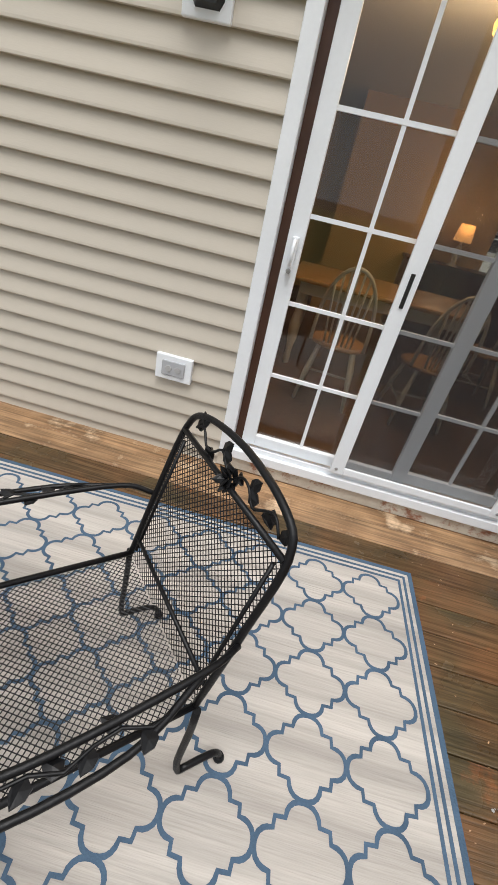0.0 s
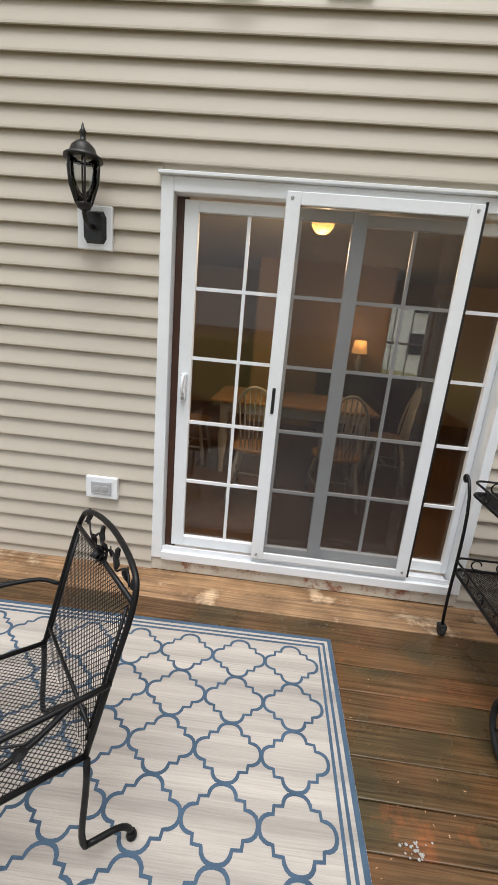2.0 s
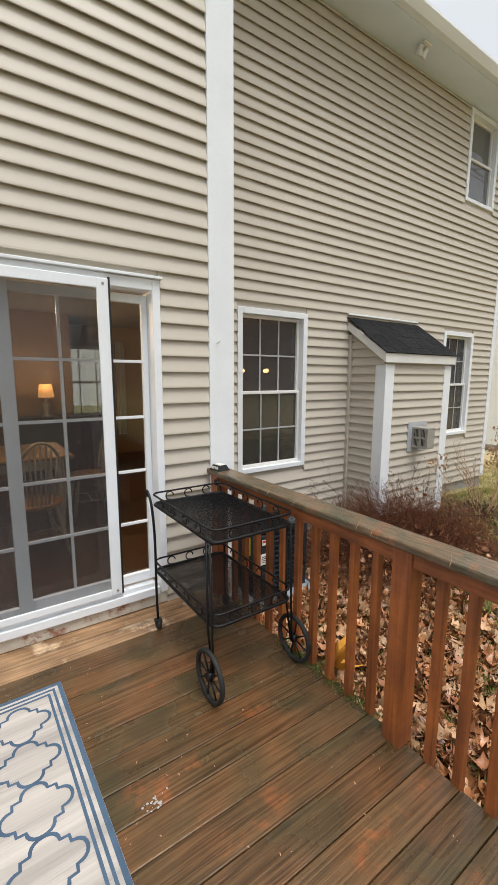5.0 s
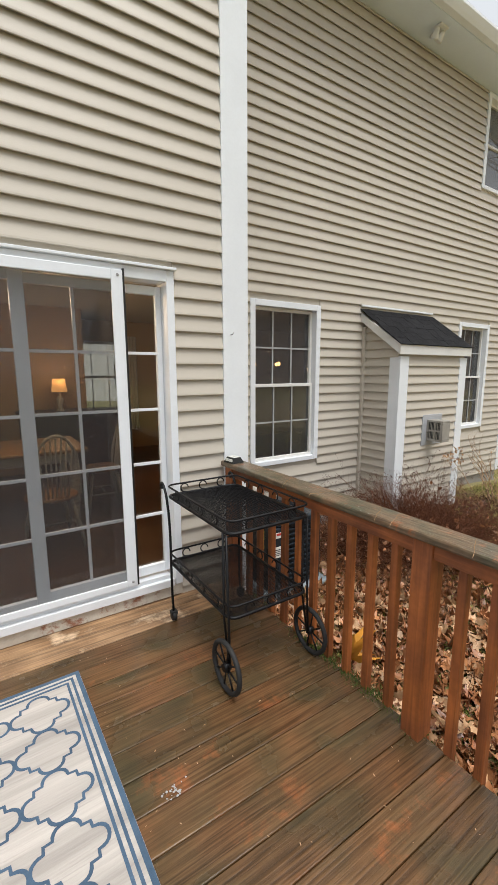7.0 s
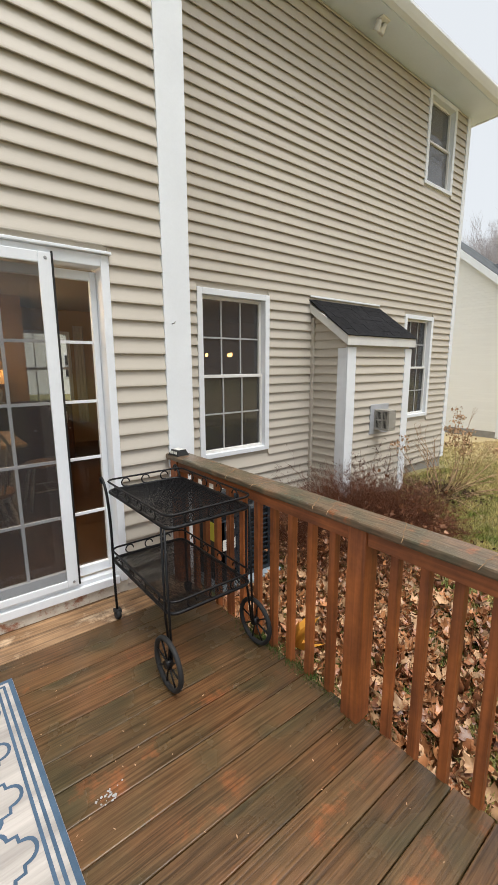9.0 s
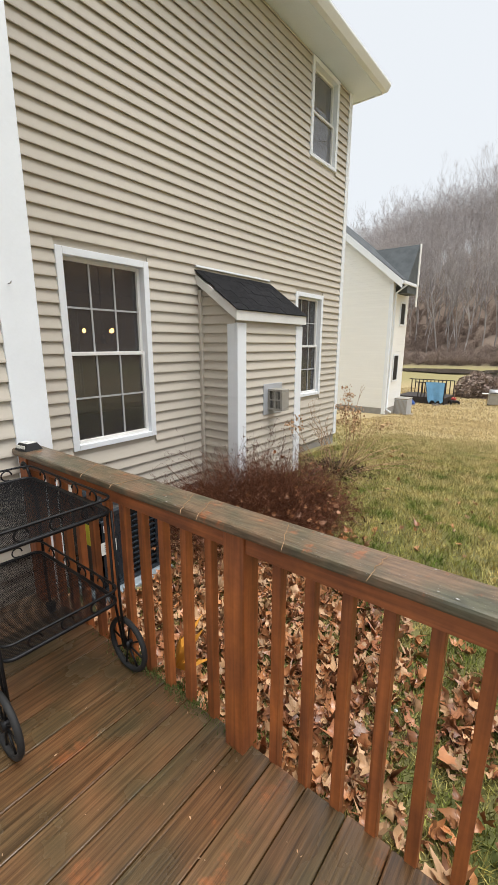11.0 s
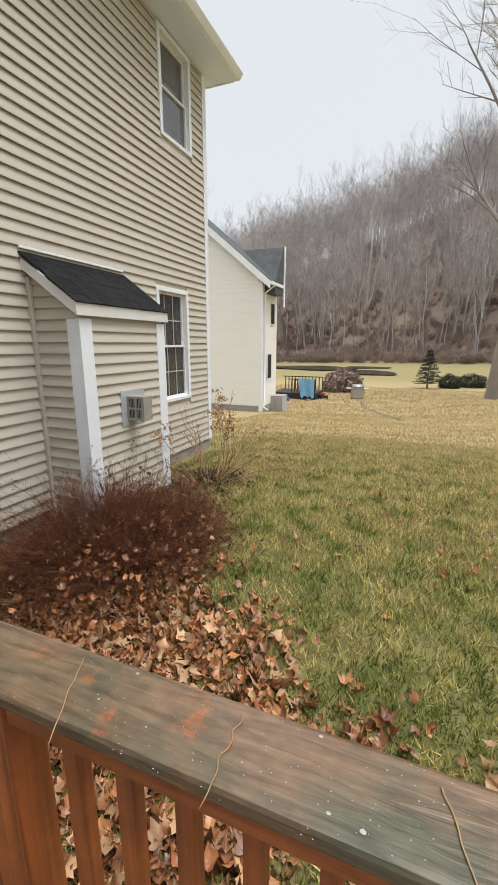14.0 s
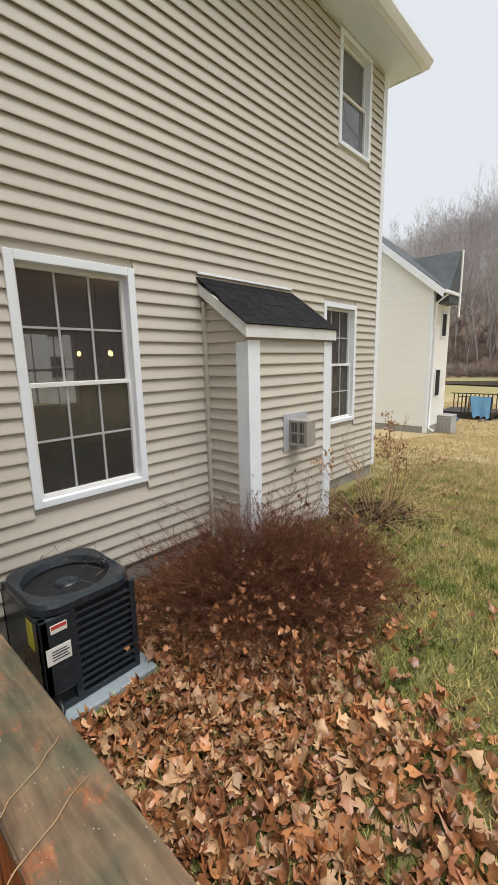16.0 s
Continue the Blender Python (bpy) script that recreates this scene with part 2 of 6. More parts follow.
HEDGE = material("evergreen_shrub", (0.030, 0.045, 0.018), 0.8, spread=0.3, scale=2, fine=12, bump=0, island=0.5)
ROOM_WALL = material("ochre_wall_paint", (0.46, 0.29, 0.13), 0.7, spread=0.06, scale=1.5, fine=40, bump=0.05)
ROOM_CEIL = material("ceiling_paint", (0.62, 0.58, 0.50), 0.8, spread=0.04, bump=0.05)
ROOM_FLOOR = material("oak_floor", (0.13, 0.065, 0.033), 0.35, spread=0.2, scale=3, fine=40, bump=0.1, stretch=(6, 0.5, 1))
CHAIR_WHITE = material("cream_painted_wood", (0.62, 0.58, 0.50), 0.45, spread=0.1, bump=0.1)
OAK = material("honey_oak", (0.40, 0.22, 0.09), 0.4, spread=0.2, scale=4, fine=50, bump=0.15, stretch=(1, 6, 6))
DARK_WOOD = material("dark_stained_wood", (0.07, 0.026, 0.012), 0.45, spread=0.25, scale=4, fine=40, bump=0.15)
BLUE_TARP = material("blue_tarp", (0.16, 0.38, 0.62), 0.4, spread=0.2, scale=3, fine=20, bump=0.6)
STEEL = material("brushed_steel", (0.42, 0.42, 0.42), 0.35, metal=0.7, spread=0.15, bump=0.1)
WATER = material("dark_pond_water", (0.045, 0.042, 0.036), 0.15, spread=0.2, scale=0.3, fine=2, bump=0.1)
GLASS = glazing("window_glass", (0.80, 0.81, 0.80), 1.3)
SCREENED_GLASS = glazing("screened_window_glass", (0.45, 0.46, 0.48), 2.0, 0.34)
DIM_GLASS = glazing("dark_window_glass", (0.45, 0.46, 0.47), 1.6, 0.07)
SCREEN = glazing("insect_screen", (0.74, 0.74, 0.74), 0.1, 0.055)
LAMP_GLASS = glazing("lantern_glass", (0.8, 0.82, 0.82), 1.0)
SHADE_GLOW = glowing("lit_lamp_shade", (1.0, 0.45, 0.13), 1.1)
DOME_GLOW = glowing("lit_glass_dome", (1.0, 0.55, 0.16), 2.2)
BULB_GLOW = glowing("lit_bulb", (1.0, 0.50, 0.16), 14.0)


# ---- mesh helpers ----
def box(bm, x0, y0, z0, x1, y1, z1, bevel=0.0, turn=None):
    r = bmesh.ops.create_cube(bm, size=1.0)
    m = Matrix.Translation(((x0 + x1) / 2, (y0 + y1) / 2, (z0 + z1) / 2)) @ Matrix.Diagonal((x1 - x0, y1 - y0, z1 - z0, 1))
    if turn is not None:
        m = turn @ m
    bmesh.ops.transform(bm, matrix=m, verts=r["verts"])
    if bevel:
        edges = list({e for v in r["verts"] for e in v.link_edges})
        bmesh.ops.bevel(bm, geom=edges, offset=bevel, segments=2, profile=0.5, affect="EDGES")
    return bm


def tube(bm, pts, r, n=8, closed=False, radii=None):
    """A round bar along pts."""
    pts = [Vector(p) for p in pts]
    rings, up, count = [], None, len(pts)
    for i, p in enumerate(pts):
        a = pts[(i - 1) % count] if (closed or i) else p
        b = pts[(i + 1) % count] if (closed or i < count - 1) else p
        d = (b - a).normalized() if (b - a).length > 1e-9 else Vector((0, 0, 1))
        if up is None:
            up = d.orthogonal().normalized()
        up = (up - d * up.dot(d))
        up = up.normalized() if up.length > 1e-6 else d.orthogonal().normalized()
        side = d.cross(up)
        rad = radii[i] if radii else r
        rings.append([bm.verts.new(p + rad * (math.cos(2 * math.pi * k / n) * up + math.sin(2 * math.pi * k / n) * side)) for k in range(n)])
    pairs = list(zip(rings, rings[1:])) + ([(rings[-1], rings[0])] if closed else [])
    for a, b in pairs:
        for k in range(n):
            bm.faces.new((a[k], a[(k + 1) % n], b[(k + 1) % n], b[k])).smooth = True
    if not closed:
        bm.faces.new(rings[0][::-1])
        bm.faces.new(rings[-1])
    return bm


def lathe(bm, profile, n=24, m=None):
    """Turned body about z from (radius, height) pairs."""
    rings = []
    for r, z in profile:
        rings.append([bm.verts.new((r * math.cos(2 * math.pi * k / n), r * math.sin(2 * math.pi * k / n), z)) for k in range(n)])
    for a, b in zip(rings, rings[1:]):
        for k in range(n):
            bm.faces.new((a[k], a[(k + 1) % n], b[(k + 1) % n], b[k])).smooth = True
    bm.faces.new(rings[0][::-1])
    bm.faces.new(rings[-1])
    if m is not None:
        bmesh.ops.transform(bm, matrix=m, verts=[v for ring in rings for v in ring])
    return bm


def bez(p0, p1, p2, p3, n=8):
    p0, p1, p2, p3 = map(Vector, (p0, p1, p2, p3))
    return [(1 - t) ** 3 * p0 + 3 * t * (1 - t) ** 2 * p1 + 3 * t * t * (1 - t) * p2 + t ** 3 * p3 for t in [i / n for i in range(n + 1)]]


def smooth(pts, n=5):
    """A rounded path through pts (Catmull-Rom)."""
    p = [Vector(q) for q in pts]
    p = [p[0] * 2 - p[1]] + p + [p[-1] * 2 - p[-2]]
    out = []
    for a, b, c, d in zip(p, p[1:], p[2:], p[3:]):
        for i in range(n):
            t = i / n
            out.append(0.5 * (2 * b + (c - a) * t + (2 * a - 5 * b + 4 * c - d) * t * t + (3 * b - a - 3 * c + d) * t ** 3))
    return out + [p[-2]]


def mesh_of(name, bm, mat):
    me = bpy.data.meshes.new(name)
    bmesh.ops.recalc_face_normals(bm, faces=bm.faces)
    bm.to_mesh(me)
    bm.free()
    me.materials.append(mat)
    return me


def part(name, bm, mat, parent, label=""):
    ob = new(name, mesh_of(name, bm, mat))
    ob.parent = parent
    return tagged(ob, label)


def solid(name, bm, mat, label, category, kind="", group=""):
    return tagged(new(name, mesh_of(name, bm, mat)), label, category, group, kind)


def thing(name, m, label, category, group="", kind=""):
    ob = new(name)
    ob.empty_display_size = 0.1
    ob.matrix_world = m
    return tagged(ob, label, category, group, kind)


def soup(name, verts, faces, mat):
    """One mesh from numpy arrays of corners and equal-sided faces."""
    me = bpy.data.meshes.new(name)
    v, f = np.asarray(verts, dtype=np.float32), np.asarray(faces, dtype=np.int32)
    me.vertices.add(len(v))
    me.vertices.foreach_set("co", v.ravel())
    me.loops.add(f.size)
    me.loops.foreach_set("vertex_index", f.ravel())
    me.polygons.add(len(f))
    me.polygons.foreach_set("loop_start", np.arange(0, f.size, f.shape[1], dtype=np.int32))
    me.update(calc_edges=True)
    me.validate()
    me.materials.append(mat)
    return new(name, me)


B = bmesh.new


# ---- ground ----
def ground_height(x, y):
    x, y = np.asarray(x, float), np.asarray(y, float)
    base = np.interp(x, [-60, 2.2, 3.4, 5.0, 7.5, 10, 22, 30, 45, 60, 80], [-0.5, -0.45, -0.36, -0.20, -0.24, -0.5, -1.85, -2.5, -3.0, -3.1, -2.8])
    mound = 0.75 * np.exp(-(((x - 24) / 7) ** 2 + ((y + 5.1) / 4.0) ** 2))
    far = np.hypot(x, y)
    az = np.degrees(np.arctan2(y, x))
    top = np.clip(52.5 - 1.15 * (az + 1.4), 15, 72) * (np.abs(az) < 75)
    t = np.clip((far - 88) / 104, 0, 1)
    hill = top * (t * t * (3 - 2 * t)) * (0.98 + 0.02 * np.sin(az * 0.6 + far * 0.05))
    bumps = 0.02 * np.sin(x * 1.7 + 0.6 * y) * np.cos(y * 1.3) + 0.012 * np.sin(x * 4.1) * np.cos(3.3 * y + x)
    return base + mound + hill + bumps


def build_ground():
    radii = np.concatenate([[0.01], np.linspace(0.4, 14, 60), np.geomspace(14.8, 900, 80)])
    angles = np.radians(np.concatenate([np.linspace(-180, -45, 40), np.linspace(-42, 50, 120), np.linspace(53, 177, 38)]))
    R, A = np.meshgrid(radii, angles, indexing="ij")
    X, Y = 3 + R * np.cos(A), R * np.sin(A)
    Z = ground_height(X, Y)
    n = len(angles)
    idx = np.arange(R.size).reshape(R.shape)
    a, b = idx[:-1], idx[1:]
    faces = np.stack([a, b, np.roll(b, -1, 1), np.roll(a, -1, 1)], -1).reshape(-1, 4)
    ob = soup("ground", np.stack([X, Y, Z], -1).reshape(-1, 3), faces, GRASS_SOIL)
    for p in ob.data.polygons:
        p.use_smooth = True
    return tagged(ob, "winter lawn of mixed green and straw-coloured grass", "ground", kind="structure")


build_ground()

# ---- house shell ----
WL, WR, CX, END = 2.005, 2.966, 2.225, 8.08
COURSE, Z0, TOP = 0.10595, 0.055, 5.40
DOOR = (-0.22, 0.09, 1.68, 2.222)
W1, W2, W3 = (2.895, 0.587, 3.832, 2.311), (6.83, 4.168, 7.64, 5.385), (6.56, 0.707, 7.398, 2.307)


def wall(name, x0, x1, y, z0, z1, holes, label, thick=0.16):
    """A wall facing -y with openings through it."""
    bm = B()
    xs = sorted({x0, x1, *[h[0] + 0.03 for h in holes], *[h[2] - 0.03 for h in holes]})
    zs = sorted({z0, z1, *[h[1] + 0.03 for h in holes], *[h[3] - 0.03 for h in holes]})
    for a, b in zip(xs, xs[1:]):
        for c, d in zip(zs, zs[1:]):
            mx, mz = (a + b) / 2, (c + d) / 2
            if not any(h[0] < mx < h[2] and h[1] < mz < h[3] for h in holes):
                box(bm, a, y, c, b, y + thick, d)
    return solid(name, bm, SIDING, label, "wall", kind="structure")


def siding(parent, x0, x1, y, z0, z1, holes, axis="x", sign=-1, course=COURSE):
    """Clapboard courses: each course is one board, cut at the openings."""
    z = z0
    while z < z1 - 0.01:
        top = min(z + course, z1)
        cuts = [(h[0], h[2]) for h in holes if h[1] < top - 0.02 and h[3] > z + 0.02]
        spans, start = [], x0
        for a, b in sorted(cuts):
            if a > start:
                spans.append((start, a))
            start = max(start, b)
        if start < x1:
            spans.append((start, x1))
        bm = B()
        for a, b in spans:
            prof = [(0.001, z + 0.014), (0.0245, z - 0.003), (0.0285, z + 0.001), (0.0275, z + 0.012), (0.0025, top + 0.012), (0.001, top + 0.012)]
            ends = []
            for u in (a, b):
                ends.append([bm.verts.new((u, y + sign * d, h) if axis == "x" else (y + sign * d, u, h)) for d, h in prof])
            for i in range(len(prof)):
                j = (i + 1) % len(prof)
                bm.faces.new((ends[0][i], ends[1][i], ends[1][j], ends[0][j]))
            bm.faces.new(ends[0])
            bm.faces.new(ends[1][::-1])
        if spans:
            part("siding_board", bm, SIDING, parent)
        else:
            bm.free()
        z += course


wall_left = wall("wall_north", -4.2, CX, WL, -0.45, 6.0, [DOOR], "beige vinyl clapboard wall beside the deck")
wall_right = wall("wall_north_2", CX, END, WR, -0.10, TOP, [W1, W2, W3], "beige vinyl clapboard wall set back beyond the deck")
return_wall = solid("wall_return", box(B(), CX - 0.16, WL + 0.16, -0.45, CX, WR + 0.16, 6.0), SIDING, "short beige return wall at the corner", "wall", "structure")
end_wall = solid("wall_east", box(B(), END - 0.16, WR + 0.16, -0.10, END, 9.0, TOP), SIDING, "beige end wall of the house", "wall", "structure")
west_wall = solid("wall_west", box(B(), -4.2, WL + 0.16, -0.45, -4.04, 9.0, 6.0), SIDING, "beige west wall of the house", "wall", "structure")
bm = B()
for q in ((-4.04, -0.45, 1.9, TOP), (1.9, -0.45, END - 0.16, 0.6), (1.9, 2.3, END - 0.16, TOP)):
    box(bm, q[0], 8.84, q[1], q[2], 9.0, q[3])
back_wall = solid("wall_back", bm, SIDING, "back wall of the house", "wall", "structure")
foundation = solid("foundation", box(box(B(), CX, WR + 0.005, -0.9, END - 0.02, WR + 0.2, -0.104), END - 0.2, WR + 0.2, -0.9, END - 0.02, 9.0, -0.104), CONCRETE, "grey concrete foundation under the siding", "foundation", "structure")

roof = solid("roof", box(box(B(), CX + 0.002, 2.56, 5.515, 8.36, 9.3, 5.66), -4.4, 1.6, 6.05, CX + 0.5, 9.3, 6.2), SHINGLE, "dark shingle roof", "roof", "structure")
soffit = solid("soffit", box(box(B(), CX + 0.004, 2.56, 5.402, 8.33, WR + 0.16, 5.43), END, WR + 0.16, 5.402, 8.33, 9.2, 5.43), SOFFIT, "white vinyl soffit under the eaves", "soffit", "structure")
bm = B()
gut = [(2.559, 5.41), (2.559, 5.512), (2.435, 5.512), (2.435, 5.485), (2.465, 5.44), (2.49, 5.41)]
ends = [[bm.verts.new((u, a, b)) for a, b in gut] for u in (CX + 0.01, 8.375)]
for i in range(len(gut)):
    bm.faces.new((ends[0][i], ends[1][i], ends[1][(i + 1) % 6], ends[0][(i + 1) % 6]))
bm.faces.new(ends[0])
bm.faces.new(ends[1][::-1])
box(bm, 8.331, 2.56, 5.395, 8.358, 9.2, 5.512)
gutter = solid("eave_gutter", bm, WHITE, "white metal gutter and fascia along the eaves", "gutter", "structure")

flood = thing("soffit_light", pose(5.30, 2.69, 5.402), "small white twin floodlight under the soffit", "light")
part("mount", box(B(), -0.07, -0.05, -0.022, 0.07, 0.05, 0.0, 0.006), WHITE_OLD, flood)
for u in (-0.055, 0.055):
    part("lamp_head", lathe(B(), [(0.022, 0.0), (0.030, -0.03), (0.046, -0.085), (0.048, -0.10)], 18, pose(u, 0, -0.018, 38 , u * 300, 0)), WHITE_OLD, flood, "dulled white lamp head")

# corner boards
bm = B()
box(bm, CX - 0.185, WL - 0.030, 0.0, CX + 0.02, WL, 6.0, 0.003)
box(bm, CX, WL, -0.45, CX + 0.02, WL + 0.11, 6.0, 0.003)
corner_board = solid("trim_corner", bm, WHITE, "wide white corner board", "trim", "structure")
bm = B()
box(bm, END - 0.09, WR - 0.030, -0.10, END + 0.02, WR, TOP, 0.003)
box(bm, END, WR, -0.10, END + 0.02, WR + 0.09, TOP, 0.003)
corner_board_2 = solid("trim_corner_2", bm, WHITE, "white corner board at the house end", "trim", "structure")
nail = thing("wall_hook", pose(2.10, WL - 0.030, 1.85), "small metal hook on the white corner board", "hook")
part("shank", tube(B(), [(0, 0, 0), (0, -0.03, 0), (0.004, -0.034, 0.012)], 0.003), STEEL, nail)

# ---- room behind the glass ----
def slab(name, z0, z1, mat, label, category):
    bm = B()
    box(bm, -4.04, WL + 0.16, z0, CX - 0.16, WR + 0.16, z1)
    box(bm, -4.04, WR + 0.16, z0, END - 0.16, 8.84, z1)
    return solid(name, bm, mat, label, category, "structure")


slab("floor_inside", 0.0, 0.12, ROOM_FLOOR, "brown oak floor inside the house", "floor")
slab("ceiling", 2.52, 2.62, ROOM_CEIL, "cream ceiling inside the house", "ceiling")
solid("wall_inner_west", box(B(), -1.6, WL + 0.16, 0.12, -1.5, 7.4, 2.52), ROOM_WALL, "ochre painted inner side wall", "wall", "structure")
solid("wall_inner_divider", box(B(), 0.0, 6.1, 0.12, 1.95, 6.2, 2.52), ROOM_WALL, "ochre painted divider wall behind the sideboard", "wall", "structure")
solid("wall_upper_back", box(B(), 5.6, 4.6, 2.63, END - 0.16, 4.7, 5.3), ROOM_WALL, "upper room wall", "wall", "structure")


# ---- windows and the sliding door ----
# white bars painted grey: the dimming of glass and screen is in the colour
BAR_GREY = material("glass_dimmed_white", (0.42, 0.42, 0.42), 0.5, spread=0.08)
def framed_window(name, rect, y, cols, rows, label, glass=None):
    """Double-hung window: casing, two sashes with glazing bars, and a pane in each."""
    x0, z0, x1, z1 = rect
    w = thing(name, pose((x0 + x1) / 2, y, z0), label, "window", kind="structure")
    hx, h = (x1 - x0) / 2, z1 - z0
    bm = B()
    c = 0.062
    for a in ((-hx, 0, -hx + c, h), (hx - c, 0, hx, h), (-hx + c, h - c, hx - c, h), (-hx + c, 0, hx - c, c * 0.8)):
        box(bm, a[0], -0.034, a[1], a[2], 0.10, a[3], 0.004)
    part("window_frame", bm, WHITE, w)
    mid = h * 0.5
    for i, (a, b, d) in enumerate(((c * 0.8, mid + 0.012, 0.036), (mid - 0.016, h - c, 0.06))):
        bm = B()
        s = 0.03
        xa, xb = -hx + c, hx - c
        for q in ((xa, a, xa + s, b), (xb - s, a, xb, b), (xa + s, b - s, xb - s, b), (xa + s, a, xb - s, a + s)):
            box(bm, q[0], d - 0.02, q[1], q[2], d + 0.01, q[3], 0.002)
        sash = part("sash", bm, WHITE_OLD, w)
        bm = B()
        for k in range(1, cols):
            u = xa + s + (xb - xa - 2 * s) * k / cols
            box(bm, u - 0.008, d - 0.002, a + s, u + 0.008, d + 0.006, b - s)
        for k in range(1, rows):
            v = a + s + (b - a - 2 * s) * k / rows
            box(bm, xa + s, d - 0.0035, v - 0.008, xb - s, d + 0.0045, v + 0.008)
        part("glazing_bar", bm, BAR_GREY, sash)
        bm = B()
        box(bm, xa + s, d + 0.0075, a + s, xb - s, d + 0.0095, b - s)
        pane = part("pane", bm, glass or DIM_GLASS, sash)
        pane.visible_shadow = False
    return w


framed_window("window_1", W1, WR, 3, 2, "white double-hung window with dark grilled panes")
framed_window("window_2", W2, WR, 1, 1, "white upper-storey double-hung window under the eaves", SCREENED_GLASS)
framed_window("window_3", W3, WR, 3, 2, "white double-hung window beside the bump-out")

# sliding door: outer frame, two glazed leaves, a sliding insect screen in front
door = thing("door_1", pose(0, WL - 0.004, 0), "white sliding patio door with grilles and an insect screen", "door", kind="structure")
x0, z0, x1, z1 = DOOR
bm = B()
for q in ((x0, z0, x0 + 0.065, z1), (x1 - 0.052, z0, x1, z1), (x0 + 0.065, z1 - 0.07, x1 - 0.052, z1)):
    box(bm, q[0], -0.03, q[1], q[2], 0.14, q[3], 0.005)
part("door_frame", bm, WHITE, door)
bm = B()
box(bm, x0 - 0.01, -0.055, z1 + 0.001, x1 + 0.01, -0.002, z1 + 0.018, 0.003)
part("head_flashing", bm, WHITE, door)
bm = B()
box(bm, x0 + 0.066, -0.045, z0, x1 - 0.066, 0.14, z0 + 0.055, 0.004)
box(bm, x0 + 0.066, -0.02, z0 + 0.055, x1 - 0.066, -0.012, z0 + 0.085, 0.002)
part("sill_track", bm, WHITE, door)
bm = B()
box(bm, x0, -0.02, 0.004, x1, 0.0, z0 - 0.001, 0.003)
part("sub_sill", bm, ROT, door, "peeling, rotten painted board under the sill")
part("jamb_gap", box(B(), x0 + 0.0655, 0.045, z0 + 0.056, x0 + 0.13, 0.06, z1 - 0.071), DARK_WOOD, door, "brown wooden jamb beside the leaf")


def leaf(name, xa, xb, y, rows, cols, mat, stile=0.07):
    a, b = z0 + 0.075, z1 - 0.085
    bm = B()
    for q in ((xa, a, xa + stile, b), (xb - stile, a, xb, b), (xa + stile, b - 0.055, xb - stile, b), (xa + stile, a, xb - stile, a + 0.065)):
        box(bm, q[0], y - 0.018, q[1], q[2], y + 0.018, q[3], 0.004)
    ob = part(name, bm, mat, door)
    bm = B()
    for k in range(1, cols):
        u = xa + stile + (xb - xa - 2 * stile) * k / cols
        box(bm, u - 0.009, y - 0.006, a + 0.065, u + 0.009, y + 0.006, b - 0.055)
    for k in range(1, rows):
        v = a + 0.065 + (b - a - 0.12) * k / rows
        box(bm, xa + stile, y - 0.0075, v - 0.009, xb - stile, y + 0.0075, v + 0.009)
    part("glazing_bar", bm, mat, ob)
    pane = part("pane", box(B(), xa + stile, y + 0.009, a + 0.065, xb - stile, y + 0.013, b - 0.055), GLASS, ob)
    pane.visible_shadow = False
    return ob


sliding_leaf = leaf("sliding_leaf", -0.11, 0.825, 0.045, 5, 3, WHITE, 0.075)
fixed_leaf = leaf("fixed_leaf", 0.79, 1.627, 0.092, 5, 3, WHITE, 0.038)
bm = B()
box(bm, -0.085, -0.005, 1.095, -0.055, 0.026, 1.255, 0.006)
tube(bm, bez((-0.07, -0.004, 1.14), (-0.07, -0.05, 1.13), (-0.07, -0.05, 1.25), (-0.07, -0.004, 1.24)), 0.008)
part("handle", bm, WHITE, sliding_leaf)
part("lock", lathe(B(), [(0.011, 0), (0.011, 0.006), (0.007, 0.008)], 12, pose(-0.07, -0.006, 1.115, 90)), STEEL, sliding_leaf)
# screen
a, b, xa, xb = z0 + 0.09, z1 - 0.036, 0.408, 1.345
bm = B()
for q in ((xa, a, xa + 0.072, b), (xb - 0.068, a, xb, b), (xa + 0.072, b - 0.06, xb - 0.068, b), (xa + 0.072, a, xb - 0.068, a + 0.045)):
    box(bm, q[0], -0.050, q[1], q[2], -0.031, q[3], 0.004)
screen = part("screen_frame", bm, WHITE, door)
mesh_pane = part("screen_mesh", box(B(), xa + 0.072, -0.041, a + 0.045, xb - 0.068, -0.039, b - 0.06), SCREEN, screen, "grey insect mesh")
part("screen_pull", box(B(), xa + 0.028, -0.056, 1.086, xa + 0.046, -0.050, 1.23, 0.003), BLACK_PLASTIC, screen, "black pull recess")
for u in (xa + 0.03, xb - 0.03):
    for v in (a + 0.03, b - 0.03):
        part("screw", lathe(B(), [(0.009, 0), (0.007, 0.004)], 10, pose(u, -0.050, v, 90)), STEEL, screen)

part("gasket_strip", box(B(), xb + 0.001, -0.046, a, xb + 0.012, -0.032, b + 0.01), BLACK_PLASTIC, screen, "black weather strip hanging loose")

# ---- bump-out with its little roof ----
BX0, BX1, BY = 4.545, 5.87, 2.40
bump = thing("bump_out", pose(0, 0, 0), "shallow beige-sided bump-out with a black shingle roof", "bump-out", kind="structure")
part("core", box(B(), BX0 + 0.02, BY + 0.02, -0.21, BX1 - 0.02, WR - 0.016, 1.80), SIDING, bump)
bm = B()
box(bm, BX0 - 0.004, BY - 0.006, -0.21, BX0 + 0.15, BY + 0.02, 1.76, 0.003)
box(bm, BX0 - 0.004, BY + 0.02, -0.21, BX0 + 0.02, BY + 0.14, 1.76, 0.003)
part("corner_post", bm, WHITE, bump)
bm = B()
